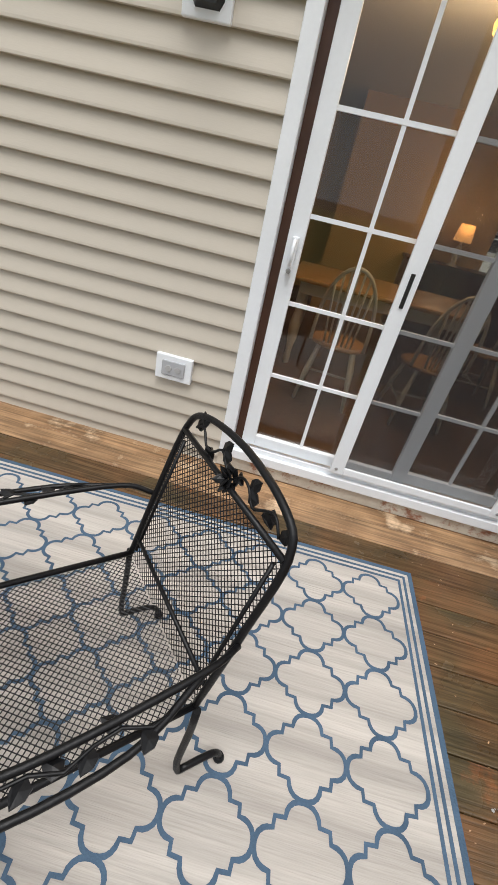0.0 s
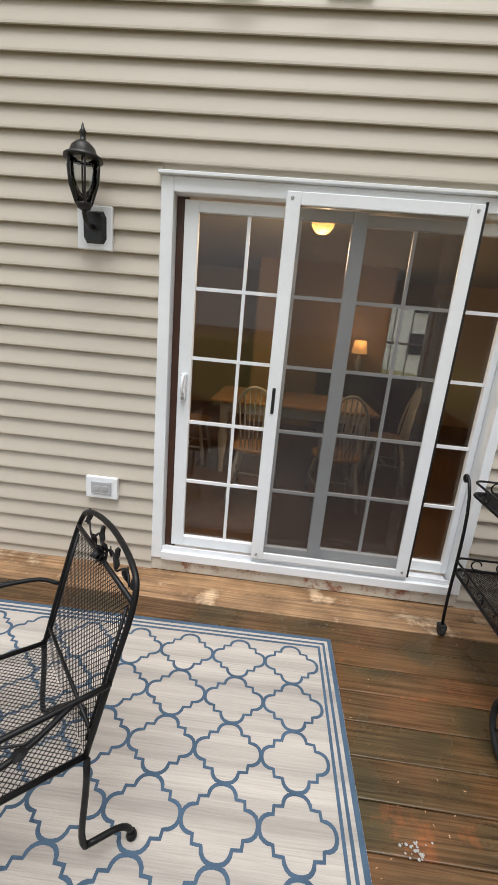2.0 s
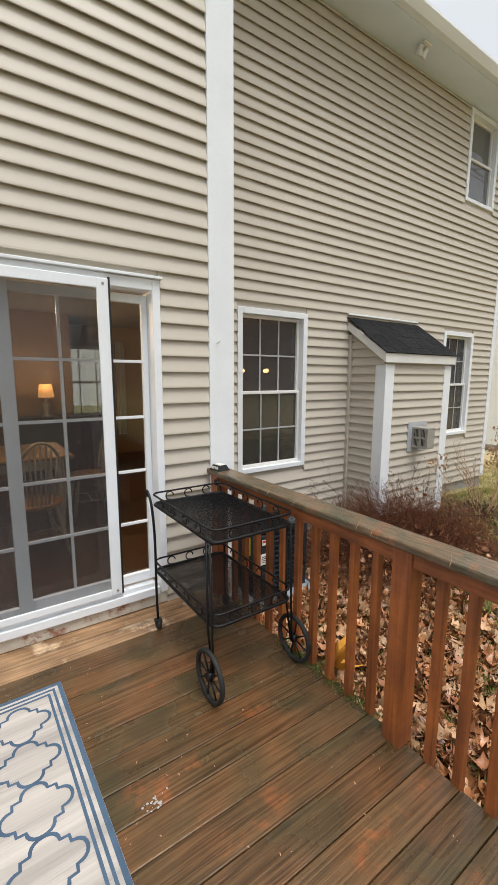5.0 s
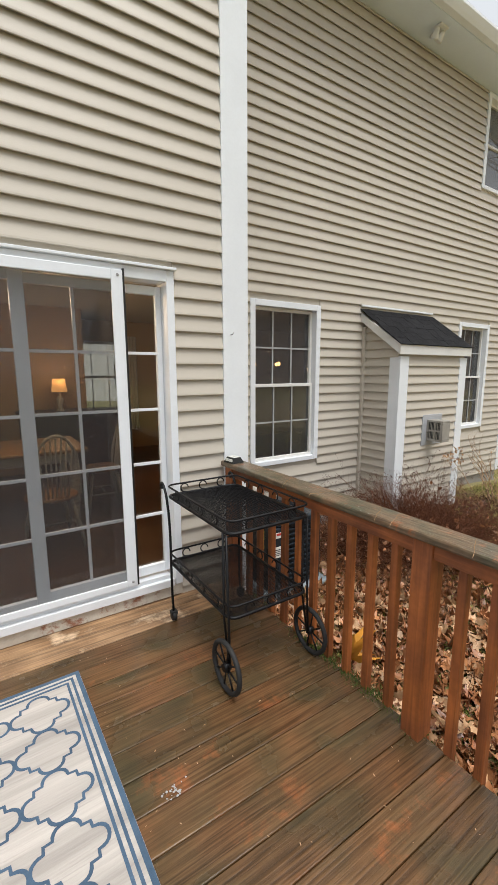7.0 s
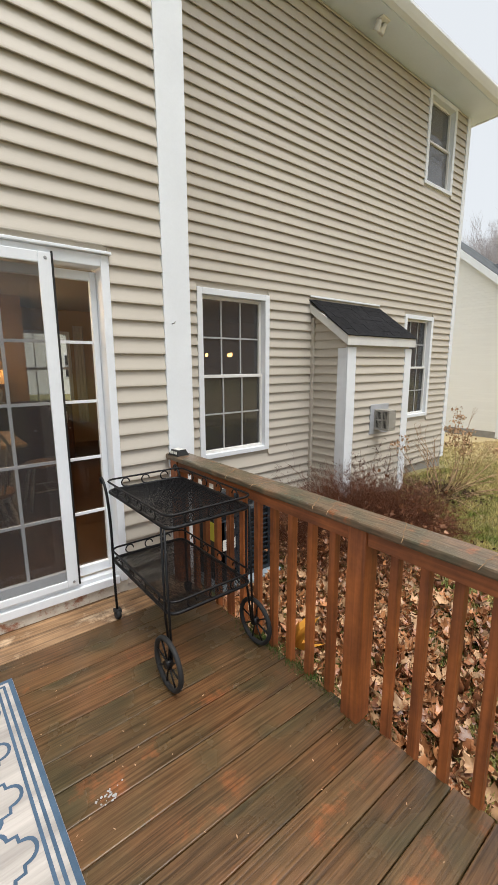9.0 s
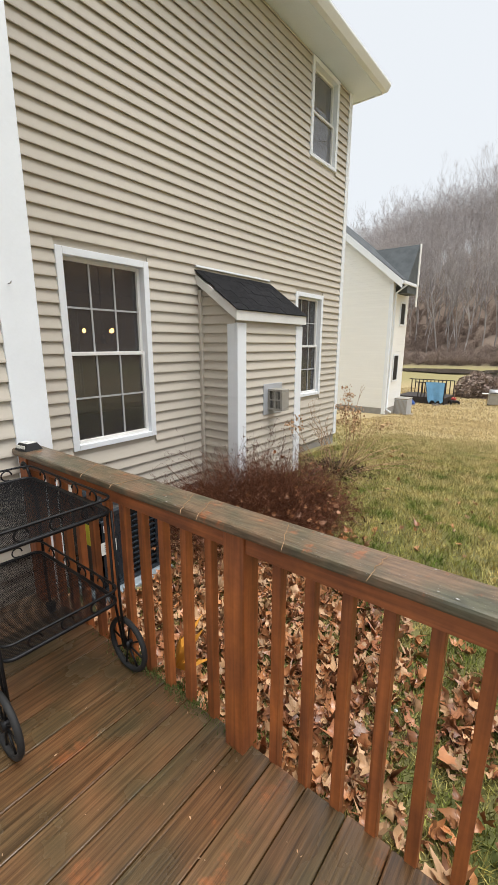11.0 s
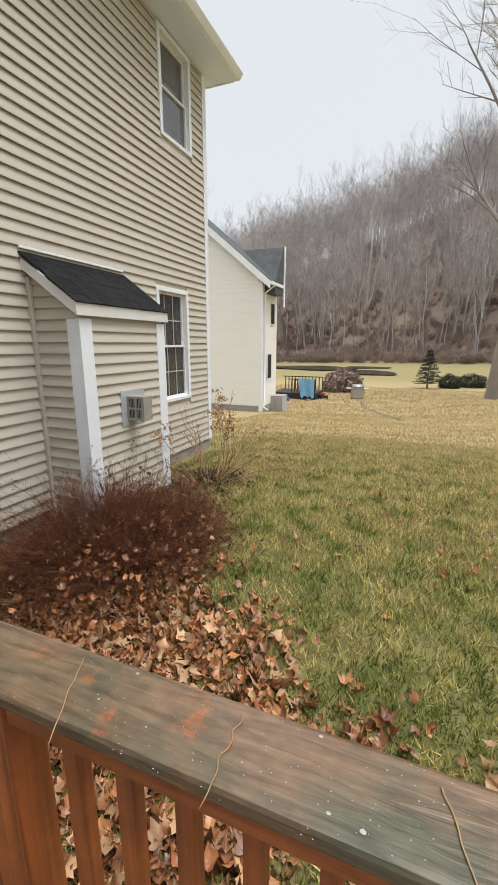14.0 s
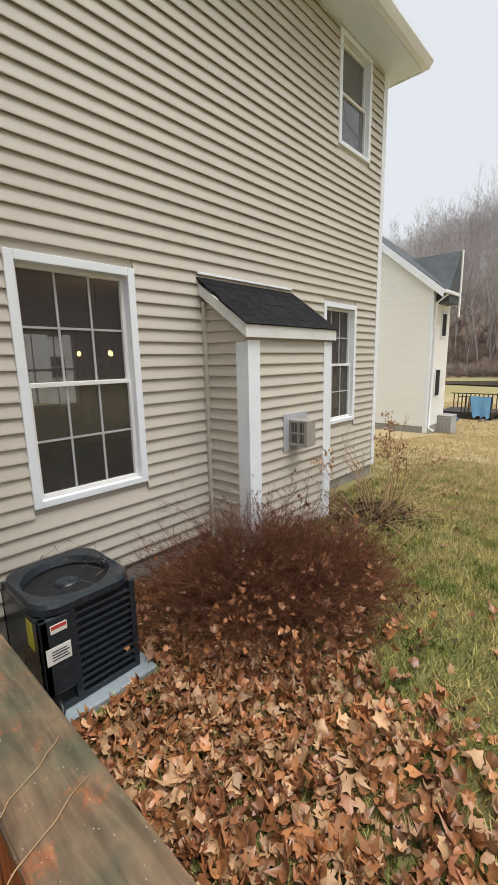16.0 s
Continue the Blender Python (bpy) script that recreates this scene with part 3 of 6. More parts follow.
box(bm, BX1 - 0.15, BY - 0.006, -0.21, BX1 + 0.004, BY + 0.02, 1.76, 0.003)
box(bm, BX1 - 0.02, BY + 0.02, -0.21, BX1 + 0.004, BY + 0.14, 1.76, 0.003)
part("corner_post", bm, WHITE, bump)
part("inner_corner_trim", box(B(), BX0 - 0.032, WR - 0.062, -0.2, BX0 + 0.019, WR - 0.015, 2.12, 0.006), SIDING, bump)
siding(bump, BX0 + 0.15, BX1 - 0.15, BY + 0.02, -0.143, 1.76, [], course=0.0998)

# roof: wedge, fascia, rake boards and shingle courses
RX0, RX1, RY, RZ, RT = 4.485, 5.90, 2.36, 1.905, 2.355
bm = B()
vs = [bm.verts.new((u, p, q)) for u in (BX0 + 0.021, BX1 - 0.021) for p, q in ((RY + 0.02, RZ - 0.09), (WR - 0.016, RZ - 0.09), (WR - 0.016, RT - 0.03), (RY + 0.02, RZ - 0.03))]
for f in ((0, 1, 2, 3), (7, 6, 5, 4), (0, 4, 5, 1), (1, 5, 6, 2), (2, 6, 7, 3), (3, 7, 4, 0)):
    bm.faces.new([vs[i] for i in f])
part("roof_core", bm, SIDING, bump)
z = -0.143
while z < RT - 0.12:                       # side courses, cut off under the rake
    reach = RY + (z + 0.0998 + 0.05 - RZ) / (RT - RZ) * (WR - RY)
    siding(bump, max(BY + 0.14 if z < 1.7 else BY + 0.025, reach), WR - 0.046, BX0 + 0.02, z, z + 0.0998, [], axis="y", course=0.0998)
    z += 0.0998
part("fascia", box(B(), RX0 + 0.024, RY, RZ - 0.125, RX1 - 0.024, RY + 0.02, RZ - 0.012, 0.003), WHITE_OLD, bump)
for u in (RX0, RX1 - 0.024):
    bm = B()
    vs = [bm.verts.new((u + d, p, q)) for d in (0, 0.024) for p, q in ((RY, RZ - 0.125), (WR - 0.017, RT - 0.165), (WR - 0.017, RT - 0.07), (RY, RZ - 0.016))]
    for f in ((0, 1, 2, 3), (7, 6, 5, 4), (0, 4, 5, 1), (1, 5, 6, 2), (2, 6, 7, 3), (3, 7, 4, 0)):
        bm.faces.new([vs[i] for i in f])
    part("rake_board", bm, WHITE_OLD, bump)
slope = math.degrees(math.atan2(RT - RZ, WR - RY))
run = math.hypot(RT - RZ, WR - RY)
rng = random.Random(4)
for k in range(6):
    u = RX0 - 0.012 - rng.random() * 0.1
    while u < RX1 + 0.01:
        wdt = rng.uniform(0.11, 0.2)
        ua, ub = max(u, RX0 - 0.012), min(u + wdt - 0.004, RX1 + 0.012)
        if ub - ua > 0.03:
            bm = B()
            s0 = k * run / 6 - 0.015
            box(bm, ua, s0, 0.0, ub, s0 + run / 6 + 0.03, 0.009 + rng.random() * 0.003, turn=pose(0, RY, RZ - 0.012, slope - 1.2) @ Matrix.Translation((0, 0, k * 0.0012)))
            part("shingle", bm, SHINGLE, bump)
        u += wdt
part("flashing", box(B(), RX0 - 0.005, WR - 0.04, RT, RX1 - 0.02, WR - 0.012, RT + 0.022, 0.003), WHITE, bump, "white metal flashing strip")

# square flue vent: a plate on the siding and a box with slotted sides
VENT_DARK = material("dark_vent_slot", (0.035, 0.034, 0.032), 0.7, spread=0.3, scale=30, fine=90)
flue = thing("flue_vent", pose(5.02, BY + 0.004, 0.70), "beige metal flue vent box on a pale square wall plate", "vent")
part("wall_plate", box(B(), 0.0, -0.016, 0.0, 0.385, 0.0, 0.375, 0.004), SCREEN_GREY, flue, "dulled grey square plate")
CASE = "beige weathered metal"
for q in ((0.08, 0.06, 0.23, 0.085), (0.08, 0.29, 0.23, 0.315)):
    part("case_panel", box(B(), q[0], -0.225, q[1], q[2], -0.016, q[3], 0.004), WINDOW_AC, flue, CASE)
part("case_front", box(B(), 0.081, -0.226, 0.086, 0.229, -0.21, 0.289, 0.002), WINDOW_AC, flue, CASE)
for x in (0.08, 0.218):
    for d in (-0.209, -0.130, -0.034):
        part("case_post", box(B(), x, d, 0.086, x + 0.012, d + 0.018, 0.289), WINDOW_AC, flue)
    part("case_rail", box(B(), x - 0.001, -0.19, 0.178, x + 0.013, -0.035, 0.196), WINDOW_AC, flue)
part("baffle", box(B(), 0.10, -0.205, 0.086, 0.21, -0.018, 0.289), VENT_DARK, flue, "dark inner baffle")
for x in (0.083, 0.2205):
    for d0 in (-0.208, -0.112):
        for k in range(4):
            part("grille_bar", box(B(), x, d0 + 0.012 + k * 0.0185, 0.085, x + 0.006, d0 + 0.017 + k * 0.0185, 0.29), WINDOW_AC, flue)


# ---- deck ----
deck = thing("deck_floor", pose(0, 0, 0), "wet brown stained wooden deck boards", "deck", kind="structure")
PITCH = 0.1515
rng = random.Random(9)
y = 2.004
k = 0
while y > -3.6:
    cut = rng.uniform(-2.6, -1.2) if k % 2 else rng.uniform(-3.2, -0.2)
    for xa, xb in ((-4.2, cut - 0.003), (cut + 0.003, 2.085 + rng.uniform(-0.006, 0.012))):
        bm = B()
        box(bm, xa, y - PITCH + 0.0035, -0.036, xb, y, 0.0 - rng.random() * 0.002, 0.004)
        part("deck_board", bm, DECK_DRY if k < 2 else DECK, deck)
    y -= PITCH
    k += 1
solid("deck_joist", box(box(B(), 2.02, -3.6, -0.24, 2.06, WL - 0.03, -0.037), -4.2, -3.6, -0.24, 2.02, -3.56, -0.037), DARK_WOOD, "stained rim joist under the deck edge", "joist", "structure")

# ---- deck railing ----
rail = thing("deck_railing", pose(0, 0, 0), "red-brown stained wooden deck railing with a mossy cap", "railing")
POSTS = (1.90, 0.330, -1.24, -2.70)
for p in POSTS:
    part("post", box(B(), 2.025, p - 0.045, -0.22, 2.115, p + 0.045, 0.912, 0.004), RAIL_RED, rail)
RAIL_CAP = material("mossy_weathered_cap", (0.185, 0.115, 0.068), 0.33, spread=0.5, scale=7, fine=40, bump=0.7, second=(0.060, 0.074, 0.046), amount=0.8,
                    third=(0.32, 0.115, 0.045), third_scale=16, third_from=0.585, grain=(70, 9, 70), grain_depth=0.4)
part("cap_board", box(B(), 2.008, -3.5, 0.912, 2.153, 1.985, 0.950, 0.010), RAIL_CAP, rail, "weathered cap board with green moss stains")
for p, q in zip(POSTS, POSTS[1:]):
    part("top_rail", box(B(), 2.035, q + 0.046, 0.845, 2.073, p - 0.046, 0.911, 0.003), RAIL_RED_LONG, rail)
BALUSTERS = [0.497 + 0.1365 * k for k in range(10)] + [0.180 - 0.1265 * k for k in range(11)] + [-1.405 - 0.13 * k for k in range(9)]
for yy in BALUSTERS:
    part("baluster", box(B(), 2.074, yy - 0.018, -0.20, 2.110, yy + 0.018, 0.910, 0.002), RAIL_RED, rail)

# ---- rug ----
rug = thing("outdoor_rug", pose(0.879, 1.550, 0.001, 0, 0, 1.2), "cream outdoor rug with a blue quatrefoil trellis and striped border", "rug")
LX, LY = 3.05, 2.44
part("field", box(B(), -LX, -LY, 0, 0, 0, 0.006, 0.002), RUG, rug)
bm = B()


def frame_strip(bm, inset, width, z):
    for q in ((-LX + inset, -inset - width, -inset, -inset), (-LX + inset, -LY + inset, -inset, -LY + inset + width),
              (-LX + inset, -LY + inset + width, -LX + inset + width, -inset - width), (-inset - width, -LY + inset + width, -inset, -inset - width)):
        box(bm, q[0], q[1], 0.0055, q[2], q[3], z)


frame_strip(bm, 0.0015, 0.020, 0.0072)
part("binding", bm, RUG_BLUE, rug, "blue edge binding")
for inset in (0.037, 0.063):
    bm = B()
    frame_strip(bm, inset, 0.012, 0.0070)
    part("border_stripe", bm, RUG_BLUE, rug)
QUAD = [(1, 0), (0.985, 0.12), (0.94, 0.23), (0.86, 0.31), (0.77, 0.355), (0.64, 0.38), (0.62, 0.60), (0.385, 0.62), (0.36, 0.76), (0.31, 0.86), (0.23, 0.94), (0.12, 0.985), (0, 1)]
outline = QUAD[:-1] + [(-a, b) for a, b in QUAD[::-1]][:-1] + [(-a, -b) for a, b in QUAD][:-1] + [(a, -b) for a, b in QUAD[::-1]][:-1]
bm = B()
PX, PY = 0.2515, 0.229


def ribbon(bm, pts, w, z):
    n = len(pts)
    ring = []
    for i in range(n):
        p, a, b = Vector(pts[i]), Vector(pts[i - 1]), Vector(pts[(i + 1) % n])
        d = ((p - a).normalized() + (b - p).normalized())
        d = d.normalized() if d.length > 1e-6 else (b - a).normalized()
        s = Vector((-d.y, d.x)) * w / 2
        ring.append((bm.verts.new((p.x + s.x, p.y + s.y, z)), bm.verts.new((p.x - s.x, p.y - s.y, z))))
    for i in range(n):
        a, b = ring[i], ring[(i + 1) % n]
        bm.faces.new((a[0], a[1], b[1], b[0]))


for i in range(12):
    for j in range(10):
        cx, cy = -0.213 - PX * i, -0.203 - PY * j
        if cx - PX / 2 > -LX + 0.05 and cy - PY / 2 > -LY + 0.05:
            ribbon(bm, [(cx + a * PX / 2 * 0.985, cy + b * PY / 2 * 0.985) for a, b in outline], 0.0132, 0.0072 + 0.0002 * ((i + j) % 2))
part("trellis_pattern", bm, RUG_BLUE, rug, "blue quatrefoil trellis lines")


# ---- wrought iron seating ----
def mesh_panel(bm, corner, across, along, nu, nv, r=0.0011):
    """Expanded metal: crossing diagonal strands between two spans, clipped to the panel."""
    corner, across, along = Vector(corner), Vector(across), Vector(along)
    normal = across.cross(along).normalized()
    for sign in (1, -1):
        for k in range(-nv, nu + 1):
            a = k / nu
            b = a + nv / nu
            t0, t1 = 0.0, 1.0
            if a < 0:
                t0 = -a / (b - a)
            if b > 1:
                t1 = (1 - a) / (b - a)
            if t1 - t0 < 0.01:
                continue
            u0, u1 = a + (b - a) * t0, a + (b - a) * t1
            if sign < 0:
                u0, u1 = 1 - u0, 1 - u1
            p, q = corner + across * u0 + along * t0, corner + across * u1 + along * t1
            d = (q - p).normalized()
            s, nn = d.cross(normal) * r, normal * r * 0.9
            v = [bm.verts.new(w) for w in (p + s, p - s + nn, p - s - nn, q + s, q - s + nn, q - s - nn)]
            for f in ((0, 1, 4, 3), (1, 2, 5, 4), (2, 0, 3, 5)):
                bm.faces.new([v[i] for i in f])
    return bm


def iron_leaf(bm, p, d, up, size):
    """A cast leaf, folded along its rib."""
    d, up = Vector(d).normalized(), Vector(up).normalized()
    s = d.cross(up).normalized()
    p = Vector(p)
    rib = [p, p + d * size * 0.5 + up * 0.003, p + d * size]
    for sg in (1, -1):
        o = [bm.verts.new(x) for x in (rib[0], rib[1], rib[2], p + d * size * 0.62 + s * sg * size * 0.32 - up * 0.002, p + d * size * 0.25 + s * sg * size * 0.36 - up * 0.002)]
        bm.faces.new((o[0], o[1], o[2], o[3], o[4]))
        e = [bm.verts.new(x.co - up * 0.004) for x in o]
        bm.faces.new(e[::-1])
        for i in range(5):
            bm.faces.new((o[i], o[(i + 1) % 5], e[(i + 1) % 5], e[i]))


def iron_rose(bm, p, up, size):
    up = Vector(up).normalized()
    a = up.orthogonal().normalized()
    b = up.cross(a)
    for ring, (rad, n, h) in enumerate(((0.55, 7, 0.0), (0.34, 5, 0.008), (0.12, 3, 0.014))):
        for k in range(n):
            t = 2 * math.pi * k / n + ring
            out = math.cos(t) * a + math.sin(t) * b
            iron_leaf(bm, Vector(p) + out * size * rad * 0.3 + up * h, out + up * (0.3 + 0.4 * ring), up, size * 0.6)


def iron_chair(m, label):
    """Armchair of mesh and bar; its front looks along -y, its seat centre stands at the origin."""
    ch = thing("patio_chair", m, label, "chair", group="wrought iron patio set")
    W, SD, SH = 0.235, 0.24, 0.410
    lean, bh = 0.145, 0.50
    tagged(part("seat", mesh_panel(B(), (-W, -SD, SH - 0.012), (2 * W, 0, 0), (0, 2 * SD, 0), 30, 30), IRON, ch, "expanded black metal mesh seat"), kind="stuff")
    tagged(part("backrest", mesh_panel(B(), (-W, SD, SH), (2 * W, 0, 0), (0, lean * 0.845, bh * 0.845), 30, 26), IRON, ch, "expanded black metal mesh back"), kind="stuff")
    bm = B()
    tube(bm, [(-W, SD, SH), (-W - 0.004, -SD + 0.06, SH + 0.004), (-W + 0.03, -SD, SH - 0.005), (W - 0.03, -SD, SH - 0.005), (W + 0.004, -SD + 0.06, SH + 0.004), (W, SD, SH)], 0.0085)
    part("seat_frame", bm, IRON, ch)
    bm = B()
    top = [(-W, SD, SH), (-W - 0.006, SD + lean * 0.5, SH + bh * 0.5), (-W - 0.002, SD + lean * 0.88, SH + bh * 0.86), (-W + 0.06, SD + lean, SH + bh * 0.985),
           (0, SD + lean * 1.06, SH + bh * 1.03), (W - 0.06, SD + lean, SH + bh * 0.985), (W + 0.002, SD + lean * 0.88, SH + bh * 0.86), (W + 0.006, SD + lean * 0.5, SH + bh * 0.5), (W, SD, SH)]
    tube(bm, smooth(top), 0.0088)
    tube(bm, [(-W, SD + lean * 0.845, SH + bh * 0.845), (W, SD + lean * 0.845, SH + bh * 0.845)], 0.0075)
    tube(bm, [(-W + 0.02, SD + lean * 0.06, SH + bh * 0.06), (-W + 0.02, SD + lean * 0.8, SH + bh * 0.8)], 0.005)
    tube(bm, [(W - 0.02, SD + lean * 0.06, SH + bh * 0.06), (W - 0.02, SD + lean * 0.8, SH + bh * 0.8)], 0.005)
    tube(bm, [(-W, SD + lean * 0.12, SH + bh * 0.12), (W, SD + lean * 0.12, SH + bh * 0.12)], 0.006)
    part("back_frame", bm, IRON, ch)
    bm = B()
    nrm = Vector((0, -bh, lean)).normalized()
    vine = [(-W + 0.04 + (2 * W - 0.08) * i / 12, SD + lean * (0.92 + 0.03 * math.sin(i * 1.9)), SH + bh * (0.905 + 0.035 * math.sin(i * 1.9))) for i in range(13)]
    tube(bm, smooth(vine, 3), 0.0035, 6)
    for i, p in enumerate(vine):
        if i != 6:
            iron_leaf(bm, p, (0.7 * (-1) ** i, 0.2, 0.9 * (-1) ** (i // 2)), nrm, 0.042)
    iron_rose(bm, vine[6], nrm, 0.05)
    part("back_vine", bm, IRON, ch, "cast vine of leaves and a rose")
    for sg in (-1, 1):
        x = sg * (W + 0.012)
        bm = B()
        arm = [(x, SD + lean * 0.42, SH + bh * 0.42), (x + sg * 0.03, SD - 0.03, SH + 0.235), (x + sg * 0.045, -0.05, SH + 0.235), (x + sg * 0.035, -SD + 0.03, SH + 0.235), (x + sg * 0.02, -SD - 0.015, SH + 0.19), (x + sg * 0.005, -SD, SH + 0.06), (x, -SD + 0.01, SH)]
        tube(bm, smooth(arm), 0.0076)
        tube(bm, smooth([(x + sg * 0.03, SD - 0.03, SH + 0.235), (x + sg * 0.09, 0.05, SH + 0.220), (x + sg * 0.09, -SD + 0.08, SH + 0.220), (x + sg * 0.035, -SD, SH + 0.220)]), 0.0070)
        part("armrest", bm, IRON, ch)
        bm = B()
        vine = [(x + sg * (0.062 + 0.012 * math.sin(i * 2)), SD - 0.10 - 0.36 * i / 8, SH + 0.230) for i in range(9)]
        tube(bm, vine, 0.0035, 6)
        for i, p in enumerate(vine[1:]):
            iron_leaf(bm, p, (0.8 * (-1) ** i, -0.7, 0), (0, 0, 1), 0.04)
        iron_rose(bm, vine[7], (0, 0, 1), 0.055)
        part("arm_vine", bm, IRON, ch, "cast vine of leaves on the arm")
        for yy, out in ((SD, 1), (-SD + 0.02, -1)):
            bm = B()
            tube(bm, bez((x, yy, SH), (x, yy, 0.25), (x - sg * 0.01, yy - out * 0.03, 0.14), (x, yy - out * 0.01, 0.10)) + bez((x, yy - out * 0.01, 0.10), (x, yy + out * 0.06, 0.085), (x, yy + out * 0.11, 0.10), (x, yy + out * 0.125, 0.025)), 0.0095)
            lathe(bm, [(0.014, 0.008), (0.017, 0.016), (0.012, 0.032)], 10, pose(x, yy + out * 0.125, 0))
            part("leg", bm, IRON, ch)
    return ch


def iron_table(m):
    tb = thing("patio_table", m, "round black wrought iron patio table with a mesh top", "table", group="wrought iron patio set")
    R, H = 0.56, 0.715
    bm = B()
    for sg in (1, -1):
        for k in range(-52, 53):
            off = k * 0.0205
            if abs(off) >= R:
                continue
            half = math.sqrt(R * R - off * off)
            d, s = Vector((math.cos(sg * 0.62), math.sin(sg * 0.62), 0)), Vector((-math.sin(sg * 0.62), math.cos(sg * 0.62), 0))
            tube(bm, [s * off - d * half + Vector((0, 0, H - 0.006)), s * off + d * half + Vector((0, 0, H - 0.006))], 0.0022, 4)
    tagged(part("tabletop", bm, IRON, tb, "expanded black metal mesh top"), kind="stuff")
    bm = B()
    tube(bm, [(R * math.cos(2 * math.pi * k / 48), R * math.sin(2 * math.pi * k / 48), H) for k in range(48)], 0.014, closed=True)
    tube(bm, [((R - 0.03) * math.cos(2 * math.pi * k / 48), (R - 0.03) * math.sin(2 * math.pi * k / 48), H - 0.03) for k in range(48)], 0.007, closed=True)
    part("rim", bm, IRON, tb)
    for k in range(4):
        a = math.pi / 4 + k * math.pi / 2
        bm = B()
        c, s = math.cos(a), math.sin(a)
        tube(bm, bez((0.47 * c, 0.47 * s, H - 0.02), (0.40 * c, 0.40 * s, 0.5), (0.16 * c, 0.16 * s, 0.4), (0.2 * c, 0.2 * s, 0.25)) + bez((0.2 * c, 0.2 * s, 0.25), (0.25 * c, 0.25 * s, 0.1), (0.38 * c, 0.38 * s, 0.1), (0.42 * c, 0.42 * s, 0.02)), 0.011)
        part("leg", bm, IRON, tb)
    return tb


FACE = math.degrees(math.atan2(-0.67, -0.74)) + 90
chair_1 = iron_chair(pose(-0.083 - 0.74 * 0.24, 0.667 - 0.67 * 0.24, 0.008, 0, 0, FACE), "black wrought iron mesh armchair drawn up to the table")
table_1 = iron_table(pose(-0.83, 0.15, 0.008, 0, 0, 20))

# ---- serving cart ----
cart = thing("serving_cart", pose(1.75, 1.375, 0), "black wrought iron serving cart with two mesh trays", "cart")
CW, CL = 0.248, 0.385          # half width (x) and half length (y)


def rounded(w, l, z, r=0.05):
    pts = []
    for cx, cy, a0 in ((w - r, l - r, 0), (-w + r, l - r, 90), (-w + r, -l + r, 180), (w - r, -l + r, 270)):
        pts += [(cx + r * math.cos(radians(a0 + k * 22.5)), cy + r * math.sin(radians(a0 + k * 22.5)), z) for k in range(5)]
    return pts


for z in (0.825, 0.385):
    bm = B()
    mesh_panel(bm, (-CW + 0.01, -CL + 0.01, z), (2 * CW - 0.02, 0, 0), (0, 2 * CL - 0.02, 0), 44, 72, 0.0013)
    tray = tagged(part("tray", bm, IRON, cart, "black expanded metal tray"), kind="stuff")
    bm = B()
    tube(bm, rounded(CW, CL, z), 0.009, closed=True)
    tube(bm, rounded(CW + 0.004, CL + 0.004, z + 0.065), 0.006, closed=True)
    part("gallery_rail", bm, IRON, tray)
    for side in range(4):
        for k in range(3 if side < 2 else 4):
            f = (k + 0.7) / (3.4 if side < 2 else 4.4) * 2 - 1
            px, py = ((f * CW * 0.9, CL) if side == 0 else (f * CW * 0.9, -CL) if side == 1 else (CW, f * CL * 0.9) if side == 2 else (-CW, f * CL * 0.9))
            bm = B()
            ring = [((px + 0.026 * math.cos(t), py, z + 0.034 + 0.026 * math.sin(t)) if side < 2 else (px, py + 0.026 * math.cos(t), z + 0.034 + 0.026 * math.sin(t))) for t in [2 * math.pi * q / 16 for q in range(14)]]
            tube(bm, ring, 0.0042, 6)
            part("scroll", bm, IRON, tray)
for sg in (-1, 1):
    x = sg * (CW + 0.006)
    bm = B()
    tube(bm, bez((x, CL - 0.05, 0.05), (x, CL - 0.01, 0.3), (x, CL - 0.07, 0.6), (x, CL + 0.0, 0.80)) + bez((x, CL, 0.80), (x, CL + 0.03, 0.88), (x, CL + 0.08, 0.915), (x, CL + 0.095, 0.875))
         + bez((x, CL + 0.095, 0.875), (x, CL + 0.09, 0.85), (x, CL + 0.06, 0.855), (x, CL + 0.065, 0.872), 4), 0.0085)
    part("leg", bm, IRON, cart)
    bm = B()
    lathe(bm, [(0.029, -0.014), (0.033, -0.007), (0.033, 0.007), (0.029, 0.014)], 16, pose(x, CL - 0.05, 0.0335, 0, 90, 0))
    box(bm, x - 0.021, CL - 0.070, 0.042, x + 0.021, CL - 0.030, 0.068, 0.003)
    part("caster", bm, RUBBER, cart, "small black caster")
    wy = -CL
    bm = B()
    for d in (-0.016, 0.016):
        tube(bm, [(x, -CL + 0.04 + d, 0.82), (x, -CL + 0.03 + d * 1.4, 0.36), (x, wy + d * 0.3, 0.14)], 0.0065)
    part("wheel_fork", bm, IRON, cart)
    bm = B()
    R = 0.125
    tube(bm, [(x + sg * 0.02, wy + R * math.cos(2 * math.pi * k / 36), 0.14 + R * math.sin(2 * math.pi * k / 36)) for k in range(36)], 0.013, closed=True)
    wheel = part("wheel", bm, RUBBER, cart, "spoked black wheel")
    bm = B()
    lathe(bm, [(0.02, -0.018), (0.024, 0), (0.02, 0.018)], 14, pose(x + sg * 0.02, wy, 0.14, 0, 90, 0))
    part("hub", bm, IRON, wheel)
    for k in range(8):
        t = 2 * math.pi * k / 8 + 0.2
        part("spoke", tube(B(), [(x + sg * 0.02, wy + 0.02 * math.cos(t), 0.14 + 0.02 * math.sin(t)), (x + sg * 0.02, wy + 0.116 * math.cos(t), 0.14 + 0.116 * math.sin(t))], 0.0048, 6), IRON, wheel)

